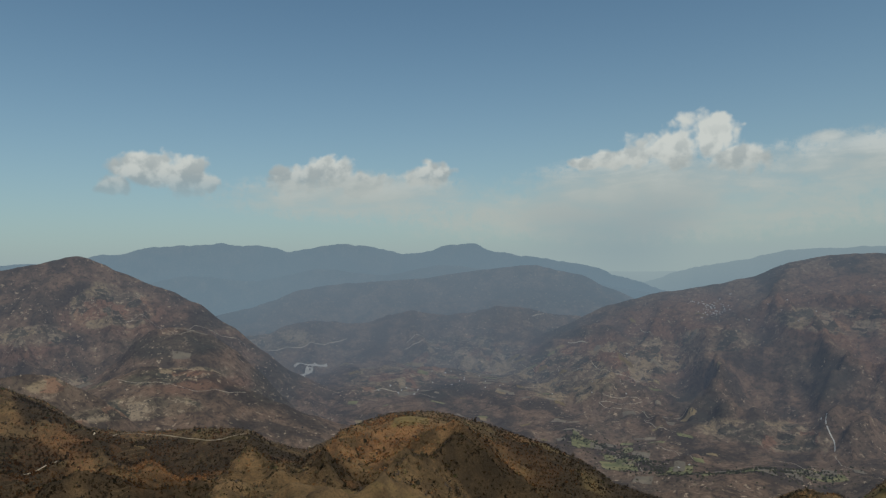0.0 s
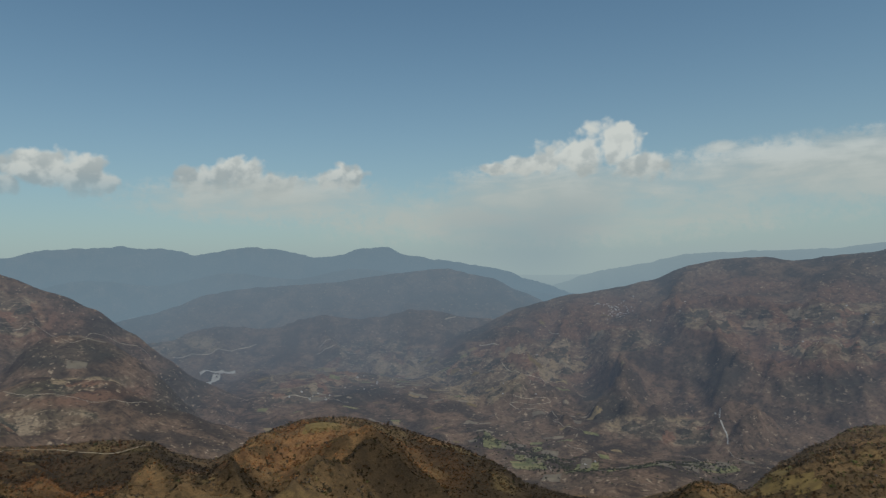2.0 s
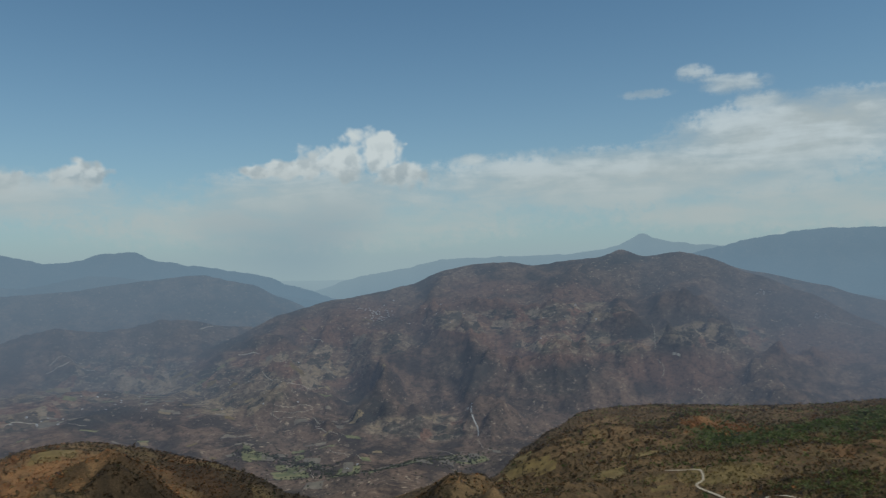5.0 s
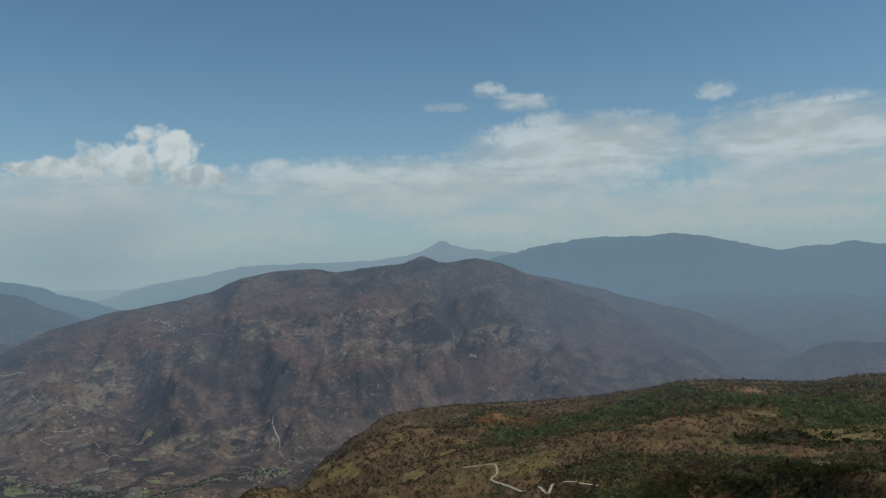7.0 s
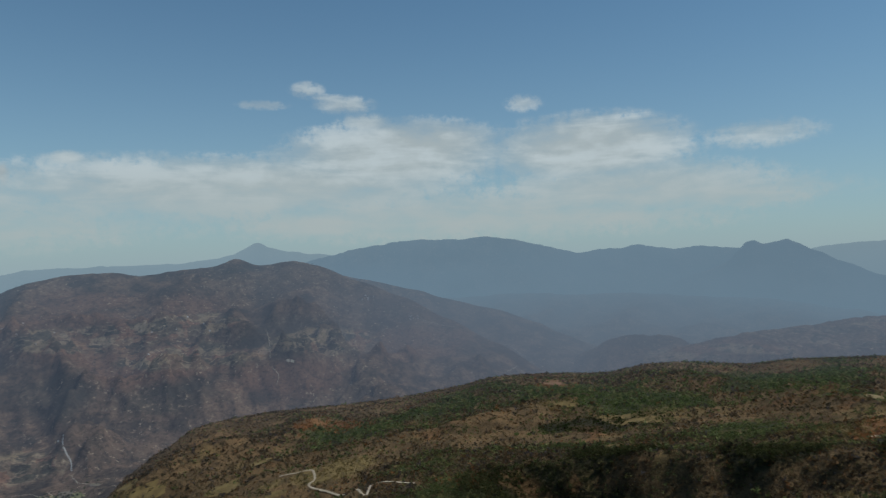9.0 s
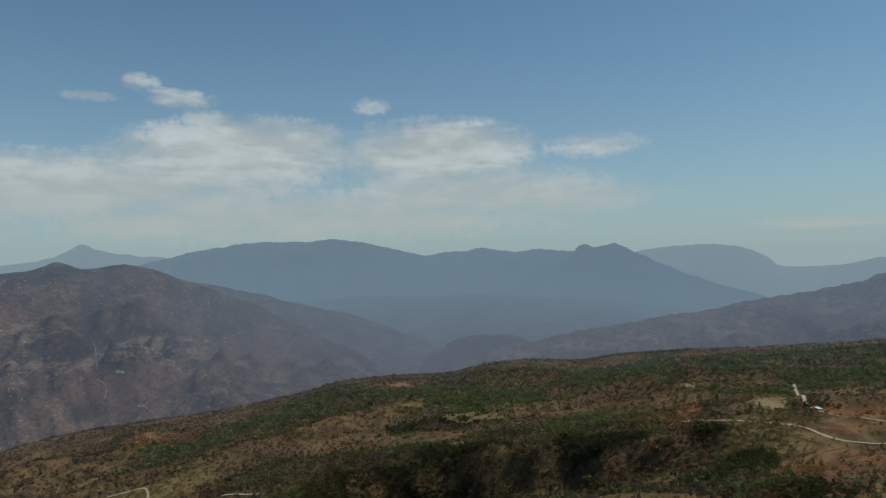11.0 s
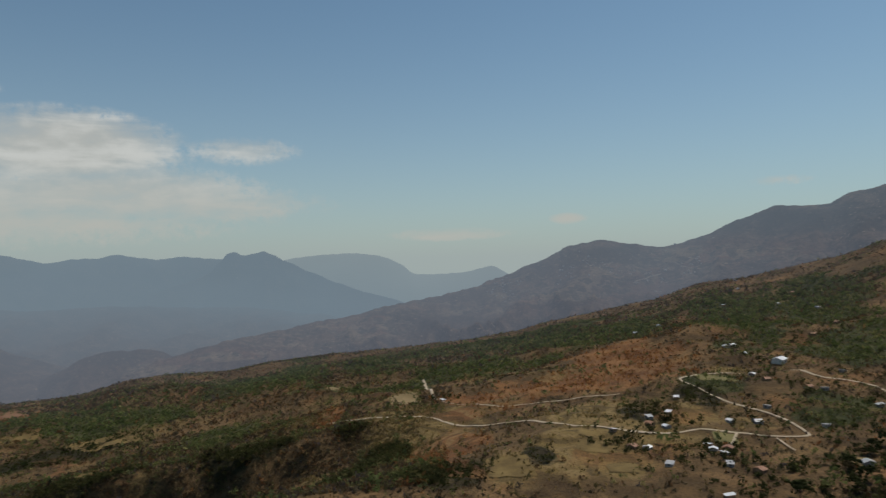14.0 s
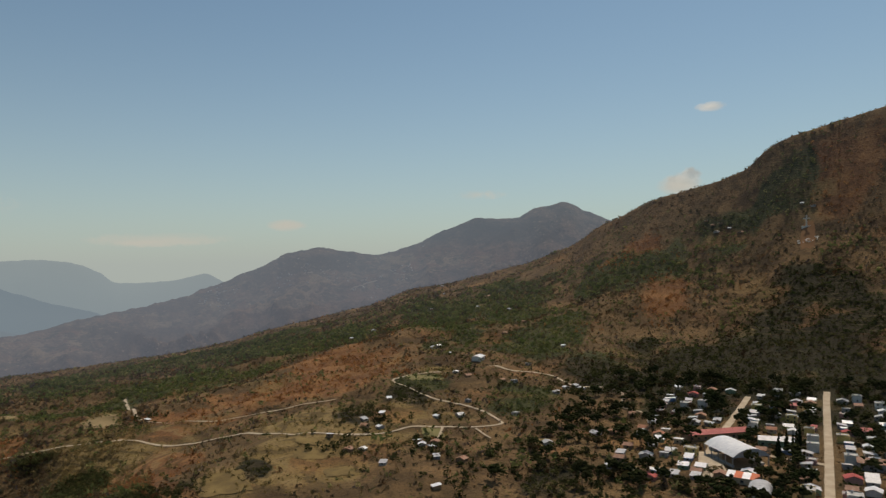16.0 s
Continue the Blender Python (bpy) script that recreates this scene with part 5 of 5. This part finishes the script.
# ---- the cross and letters on the hill ----
def build_cross():
    x, y = 515.0, -840.3
    b = math.degrees(math.atan2(x, y))
    thing = tagged(new("hillside_cross"), "tall white concrete cross on the hillside", "cross")
    thing.matrix_basis = pose(x, y, base_z(x, y), 0, 0, -b)
    part("pedestal", boxed((-6, 6, -1.5, 1.5, -3.0, 0.8), bevel=0.2), PLASTERS[0], thing)
    part("post", boxed((-0.7, 0.7, -0.6, 0.6, 0.8, 14.0), bevel=0.1), PLASTERS[0], thing)
    part("arm", boxed((-3.8, -0.7, -0.55, 0.55, 9.6, 10.9), (0.7, 3.8, -0.55, 0.55, 9.6, 10.9), bevel=0.1), PLASTERS[0], thing)
    letters = tagged(new("hillside_letters"), "large white letters lying on the cleared hillside", "letters")
    x, y = 501.0, -819.5
    floor_z = base_z(x, y)
    letters.matrix_basis = pose(x, y, floor_z, 0, 0, -b)
    spots = [(x + o * math.cos(radians(b)), y - o * math.sin(radians(b)), o) for o in (-10, -5, 0, 5, 10)]
    for k, text in enumerate("S.C.T"):
        curve = bpy.data.curves.new("letter", "FONT")
        curve.body, curve.size, curve.extrude, curve.align_x = text, 9.0, 0.35, "CENTER"
        maker = new("maker", curve)
        DEPS.update()
        me = bpy.data.meshes.new_from_object(maker.evaluated_get(bpy.context.evaluated_depsgraph_get()))
        bpy.data.objects.remove(maker)
        me.materials.append(PLASTERS[0])
        ob = new("letter", me)
        ob.parent = letters
        ob.matrix_basis = pose(spots[k][2], -1.0, base_z(spots[k][0], spots[k][1]) - floor_z + 1.2, 38, 0, 0)
    field(506, -828, 15, 40, "earth", lift=0.5)


build_cross()


# ---- trees and scrub ----
def leaf_material(name):
    m, g = material(name)
    tint = g.add("ShaderNodeAttribute")
    tint.attribute_name = "tint"
    fine = g.noise(place(g), 0.9, 3, 0.6)
    c = g.mix(g.ramp(fine, 0.45, 0.75, 0.0, 0.3), tint.outputs["Color"], (0.03, 0.03, 0.015))
    each = g.add("ShaderNodeObjectInfo").outputs["Random"]
    c = g.mix(g.math("MULTIPLY", each, 0.3), c, (0.085, 0.065, 0.028))
    solid_leaf = g.add("ShaderNodeBsdfDiffuse")
    lit_leaf = g.add("ShaderNodeBsdfTranslucent")
    g.wire(c, solid_leaf.inputs[0])
    g.wire(c, lit_leaf.inputs[0])
    both = g.add("ShaderNodeMixShader")
    for value, socket in zip((0.42, solid_leaf.outputs[0], lit_leaf.outputs[0]), both.inputs):
        g.wire(value, socket)
    g.wire(painted_haze(g, both.outputs[0]), g.add("ShaderNodeOutputMaterial").inputs[0])
    return m


FOLIAGE = leaf_material("foliage")
BARK = plain("bark", (0.085, 0.062, 0.042), (0.12, 0.09, 0.062), 2.0)
ICO = np.array([(0, 0, 1), *[(0.894 * math.cos(a), 0.894 * math.sin(a), 0.447) for a in np.arange(5) * 1.2566],
                *[(0.894 * math.cos(a), 0.894 * math.sin(a), -0.447) for a in np.arange(5) * 1.2566 + 0.6283], (0, 0, -1)])
ICO_FACES = np.array([(0, 1 + i, 1 + (i + 1) % 5) for i in range(5)] + [(1 + i, 6 + i, 1 + (i + 1) % 5) for i in range(5)]
                     + [(1 + (i + 1) % 5, 6 + i, 6 + (i + 1) % 5) for i in range(5)] + [(6 + i, 11, 6 + (i + 1) % 5) for i in range(5)])


OCTA = np.array([(0, 0, 1.0), (1, 0, 0), (0, 1, 0), (-1, 0, 0), (0, -1, 0), (0, 0, -0.7)])
OCTA_FACES = np.array([(0, 1, 2), (0, 2, 3), (0, 3, 4), (0, 4, 1), (5, 2, 1), (5, 3, 2), (5, 4, 3), (5, 1, 4)])


def clumps(name, label, category, centres, sizes, tints, seed, coarse=False):
    """Many ragged bushes or crowns as one mesh."""
    rng = np.random.RandomState(seed)
    ball, sides = (OCTA, OCTA_FACES) if coarse else (ICO, ICO_FACES)
    n, k = len(centres), len(ball)
    jag = rng.uniform(0.5, 1.3, (n, k, 1))
    spin = rng.uniform(0, 6.28, n)
    c, s = np.cos(spin)[:, None], np.sin(spin)[:, None]
    x, y, z = ball[None, :, 0], ball[None, :, 1], ball[None, :, 2]
    shape = np.stack([x * c - y * s, x * s + y * c, z + 0 * c], -1) * jag
    verts = centres[:, None, :] + shape * sizes[:, None, :]
    faces = (sides[None] + np.arange(n)[:, None, None] * k).reshape(-1, 3)
    me = mesh_from(name, verts.reshape(-1, 3), faces, FOLIAGE, smooth=False)
    attribute = me.attributes.new("tint", "FLOAT_COLOR", "POINT")
    shade = tints[:, None, :] * rng.uniform(0.75, 1.25, (n, k, 1))
    attribute.data.foreach_set("color", np.concatenate([shade, np.ones((n, k, 1))], -1).astype(np.float32).ravel())
    return tagged(new(name, me), label, category, kind="stuff")


def tufts(name, label, category, centres, sizes, tints, seed, each=10, upright=1.0):
    """Many bushes or crowns as one mesh, each a loose knot of small leaf sprays."""
    rng = np.random.RandomState(seed)
    n = len(centres)
    off = rng.normal(0, 1, (n, each, 1, 3))
    off *= (rng.uniform(0.25, 1.0, (n, each, 1, 1)) / np.linalg.norm(off, axis=-1, keepdims=True)) * 0.85
    spray = rng.normal(0, 1, (n, each, 3, 3))
    spray *= 0.52 / np.linalg.norm(spray, axis=-1, keepdims=True)
    spray[..., 2] *= upright
    verts = centres[:, None, None, :] + (off + spray) * sizes[:, None, None, :]
    faces = np.arange(n * each * 3).reshape(-1, 3)
    me = mesh_from(name, verts.reshape(-1, 3), faces, FOLIAGE, smooth=False)
    attribute = me.attributes.new("tint", "FLOAT_COLOR", "POINT")
    shade = np.repeat(tints[:, None, :] * rng.uniform(0.7, 1.35, (n, each, 1)), 3, axis=1)
    attribute.data.foreach_set("color", np.concatenate([shade, np.ones((n, each * 3, 1))], -1).astype(np.float32).ravel())
    return tagged(new(name, me), label, category, kind="stuff")


def scatter():
    """Scrub, dry trees and evergreen wood over the near hills."""
    rng = np.random.RandomState(3)
    n = 290000
    b, r = rng.uniform(-35, 157, n), np.sqrt(rng.uniform(310.0 ** 2, 1520.0 ** 2, n))
    # the scarp is steep, and thickly grown
    b, r = np.append(b, rng.uniform(50, 98, 52000)), np.append(r, rng.uniform(380, 720, 52000))
    n = len(b)
    brow = along(b, REACH, 2)
    begin = along(b, REACH, 1)
    x, y = r * np.sin(np.radians(b)), r * np.cos(np.radians(b))
    wood, soil, straw, dark_cover = cover_map(b, r)
    crowd = rough(x / 60 + 5, y / 60, 4)
    town = soft_step((b - 130) / 4) * soft_step((640 - r) / 50)
    thick = soft_step((98 - b) / 14)
    dense = np.clip(0.40 + 0.25 * soft_step((b - 132) / 4) + 0.34 * thick + 0.5 * dark_cover + 0.6 * wood + 0.6 * crowd - 0.05 * soil - 0.14 * straw, 0.05, 1) * (1 - 0.35 * town)
    keep = (rng.uniform(0, 1, n) < dense) & (r < brow + 50) & (r > begin - 60)
    clear = [(px, py, w / 2 + 2.0) for w, *points in NEAR_LANES for px, py in smooth_line(points, 6.0)]
    clear += [(px, py, min(w, d) * 0.34) for px, py, w, d, _ in NEAR_FIELDS + NEAR_FIELDS_EAST]
    clear += [(px, py, 6.0) for px, py in smooth_line([(165, -281), (200, -340), (240, -408), (318, -540)], 9.0)]
    clear += [(px, py, 5.0) for px, py in smooth_line([(262, -322), (285, -360), (309, -405), (352, -490)], 9.0)]
    clear += [(518, -848, 14), (512, -838, 14), (506, -826, 14), (501, -816, 13), (497, -806, 12)]
    clear += [(i, j, k + 1.5) for i, j, k in taken]
    for px, py, reach in clear:
        keep &= (x - px) ** 2 + (y - py) ** 2 > reach * reach
    x, y, r, wood, soil, straw, crowd, brow, dark_cover = (v[keep] for v in (x, y, r, wood, soil, straw, crowd, brow, dark_cover))
    n = len(x)
    z = ground_z(x, y)
    grove = rough(x / 70 - 8, y / 70 + 4, 4, 0.6)
    spur = np.clip(1 - np.abs(np.degrees(np.arctan2(x, y)) - 74) / 18, 0, 1)
    green = rng.uniform(0, 1, n) < np.clip(0.12 + 0.8 * wood + 0.75 * grove - 0.2 * soil + 0.15 * spur, 0.02, 0.88)
    low = np.clip((brow - r) / 150, 0.7, 1)
    tall = (0.5 + rng.gamma(2.2, 0.28, n)) * np.where(green, 1.6, 1.35) * low * (1 + 0.35 * soft_step((x * 0 + r - 800) / 200))
    sizes = np.stack([tall * rng.uniform(0.7, 1.4, n), tall * rng.uniform(0.7, 1.4, n), tall], -1)
    palette = np.array([(0.048, 0.062, 0.020), (0.066, 0.076, 0.026), (0.034, 0.045, 0.016), (0.092, 0.088, 0.034), (0.056, 0.063, 0.028)])
    dry = np.array([(0.080, 0.050, 0.028), (0.052, 0.040, 0.024), (0.112, 0.082, 0.042), (0.034, 0.028, 0.019), (0.100, 0.056, 0.026), (0.078, 0.062, 0.036), (0.064, 0.052, 0.046)])
    rusty = np.array([(0.190, 0.086, 0.034), (0.140, 0.064, 0.028), (0.215, 0.108, 0.042)])
    # hardly any evergreens on the drier western slopes
    turn = np.degrees(np.arctan2(x, y))
    green &= ~(rng.uniform(0, 1, n) < 0.95 * soft_step((46 - turn) / 14))
    tints = np.where(green[:, None], palette[rng.randint(0, 5, n)], dry[rng.randint(0, 7, n)])
    tints = np.where((~green & (rng.uniform(0, 1, n) < soil * 1.6))[:, None], rusty[rng.randint(0, 3, n)], tints)
    golden = np.array([(0.150, 0.108, 0.044), (0.118, 0.090, 0.040)])
    tints = np.where((~green & (rng.uniform(0, 1, n) < straw * 1.1))[:, None], golden[rng.randint(0, 2, n)], tints)
    spots = np.stack([x, y, z + tall * 0.45], -1)
    # tufts darken with the same map: dark wood, dark slopes and painted gully shade
    tint_drop = soft_step((dark_cover - 0.1) / 0.5)[:, None]
    tints = tints * np.where(green, 2.3, 1.75)[:, None] * (1 - 0.64 * tint_drop)
    near = r < 760
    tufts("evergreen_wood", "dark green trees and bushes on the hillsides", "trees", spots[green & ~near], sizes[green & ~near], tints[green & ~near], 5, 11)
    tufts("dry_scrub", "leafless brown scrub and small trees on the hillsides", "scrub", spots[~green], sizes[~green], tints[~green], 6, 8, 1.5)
    # several tufts make up each of the nearest crowns
    pick = np.repeat(np.flatnonzero(green & near), 2)
    offs = rng.normal(0, 0.45, (len(pick), 3)) * sizes[pick]
    offs[:, 2] = np.abs(offs[:, 2]) * 1.1
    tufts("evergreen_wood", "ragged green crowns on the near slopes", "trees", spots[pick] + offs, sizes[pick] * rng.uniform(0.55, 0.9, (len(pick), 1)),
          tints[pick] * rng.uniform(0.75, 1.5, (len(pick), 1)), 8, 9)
    # hedgerows and river trees on the valley floor
    line = smooth_line([(330, 1905), (402, 1875), (445, 1850), (468, 1753), (500, 1670), (520, 1590), (700, 1560), (850, 1520)], 1.2)
    hedge = line[rng.randint(0, len(line), 1500)] + rng.normal(0, 1, (1500, 2)) * rng.choice((6.0, 20.0, 55.0), 1500)[:, None]
    high = rng.uniform(1.2, 3.6, 1500)
    clumps("river_trees", "dark green trees between the riverside plots", "trees", np.column_stack([hedge, [top_z(i, j) for i, j in hedge] + high * 0.4]),
           np.column_stack([high, high, high]), palette[rng.randint(0, 5, 1500)] * 0.7, 9, True)
    # garden trees round the farmsteads
    yard = np.repeat(np.array(FARMSTEADS, float), 9, axis=0)
    turn, far_off = rng.uniform(0, 6.28, len(yard)), rng.uniform(5.5, 20, len(yard))
    yard = yard + np.column_stack([np.cos(turn), np.sin(turn)]) * far_off[:, None]
    high = rng.uniform(1.4, 3.0, len(yard))
    tufts("garden_trees", "dark leafy trees round the farmsteads", "trees", np.column_stack([yard, ground_z(yard[:, 0], yard[:, 1]) + high * 0.7]),
          np.column_stack([high, high, high]), palette[rng.randint(0, 5, len(yard))] * 0.9, 12, 14)
    # close-grown gardens and lots round the town's houses
    lots = np.array([town_place(a, b) for a, b in zip(rng.uniform(-60, 260, 900), rng.uniform(-190, 110, 900))])
    lots = lots[[free(i, j, 2.2) for i, j in lots]]
    lots = np.repeat(lots, 3, axis=0) + rng.normal(0, 1.3, (len(lots) * 3, 2))
    high = rng.uniform(1.0, 2.6, len(lots))
    tufts("garden_trees", "dark bushes and small trees in the town's lots", "trees", np.column_stack([lots, ground_z(lots[:, 0], lots[:, 1]) + high * 0.8]),
          np.column_stack([high, high, high]), palette[rng.randint(0, 5, len(lots))] * 0.8, 13, 16)
    # single trees and thickets across the valley and on the great hill
    m = 17000
    b, r = np.radians(rng.uniform(-34, 138, m)), np.sqrt(rng.uniform(1600.0 ** 2, 3500.0 ** 2, m))
    x, y = r * np.sin(b), r * np.cos(b)
    grown = rng.uniform(-0.6, 0.6, m) < rough(x / 140 + 3, y / 140, 5, 0.65)
    x, y = x[grown], y[grown]
    high = rng.uniform(1.6, 4.2, len(x))
    # leaf tints greyed to carry some painted haze
    grey = np.array([(0.070, 0.066, 0.060), (0.060, 0.060, 0.062), (0.052, 0.058, 0.046), (0.085, 0.072, 0.062)])
    tufts("valley_trees", "scattered dull trees across the valley slopes", "trees", np.column_stack([x, y, np.array([top_z(i, j) for i, j in zip(x, y)]) + high * 0.5]),
          np.column_stack([high, high, high]), grey[rng.randint(0, 4, len(x))], 11, 6)
    return n


def tree(height, spread, seed, tint, column=False):
    """A tree with a tapered trunk, limbs and a crown of many small leaf tufts."""
    rng = random.Random(seed)
    thing = new("tree")
    trunk = bmesh.new()
    bmesh.ops.create_cone(trunk, cap_ends=True, segments=6, radius1=0.28, radius2=0.10, depth=height * 0.7, matrix=Matrix.Translation((0, 0, height * 0.35)))
    part("trunk", trunk, BARK, thing)
    centres, sizes = [], []
    if not column:
        for k in range(5):
            a = k * 1.257 + rng.uniform(-0.4, 0.4)
            tip = Vector((math.cos(a) * spread * 0.6, math.sin(a) * spread * 0.6, height * rng.uniform(0.6, 0.85)))
            foot = Vector((0, 0, height * rng.uniform(0.3, 0.45)))
            limb = bmesh.new()
            m = Matrix.Translation((tip + foot) / 2) @ (tip - foot).to_track_quat("Z", "Y").to_matrix().to_4x4()
            bmesh.ops.create_cone(limb, cap_ends=True, segments=5, radius1=0.12, radius2=0.04, depth=(tip - foot).length, matrix=m)
            part("limb", limb, BARK, thing)
            for _ in range(7):
                centres.append(tip + Vector((rng.gauss(0, 1), rng.gauss(0, 1), rng.gauss(0, 0.8))) * spread * 0.26)
                sizes.append(spread * rng.uniform(0.13, 0.27))
        for _ in range(8):
            centres.append(Vector((rng.gauss(0, 0.3) * spread, rng.gauss(0, 0.3) * spread, height * rng.uniform(0.75, 1.0))))
            sizes.append(spread * rng.uniform(0.14, 0.26))
    else:
        for k in range(34):
            u = k / 33
            wide = spread * (1 - u) ** 0.6 * (0.5 + 0.5 * min(1, u * 6))
            a = rng.uniform(0, 6.28)
            centres.append(Vector((math.cos(a) * wide * 0.5, math.sin(a) * wide * 0.5, height * (0.08 + 0.9 * u))))
            sizes.append(max(0.25, wide * rng.uniform(0.45, 0.7)))
    crown = clumps("crown", "", "", np.array([tuple(c) for c in centres]), np.array([(s, s, s * (1.6 if column else 0.85)) for s in sizes]),
                   np.tile(np.array(tint), (len(centres), 1)), seed)
    del crown["kind"]
    crown.parent = thing
    kind = "tall dark cypress tree in the town" if column else "leafy tree among the houses of the town"
    return tagged(thing, kind, "tree", "cypress trees" if column else "town trees")


scatter()
models = [tree(7.5, 4.2, 21, (0.042, 0.054, 0.020)), tree(6.0, 3.4, 22, (0.052, 0.058, 0.022)), tree(9.0, 5.0, 23, (0.034, 0.044, 0.018)), tree(5.0, 3.0, 24, (0.100, 0.074, 0.036))]
cypress = tree(13.0, 1.9, 25, (0.022, 0.032, 0.014), column=True)
placed = [False] * 5


def plant(k, model, x, y, size):
    m = pose(x, y, base_z(x, y) - 0.1, 0, 0, chance.uniform(0, 360))
    if not placed[k]:
        model.matrix_basis, placed[k] = m, True
        return
    copied = copy_thing(model, m)
    copied.scale = (size, size, size * chance.uniform(0.9, 1.15))


for k in range(8):
    x, y = town_place(52 + 4.6 * k + chance.uniform(-1, 1), -26 + 1.5 * k + chance.uniform(-4, 4))
    plant(4, cypress, x, y, chance.uniform(0.75, 1.15))
    taken.append((x, y, 1.2))
done = 0
while done < 288:
    x, y = town_place(chance.uniform(-45, 245), chance.uniform(-165, 95))
    if free(x, y, 1.6) and abs((Vector((x, y, 0)) - STREET[0]).dot(STREET[2])) > 8:
        k = chance.choice((0, 0, 1, 2, 2, 3))
        plant(k, models[k], x, y, chance.uniform(0.7, 1.3))
        taken.append((x, y, 1.6))
        done += 1
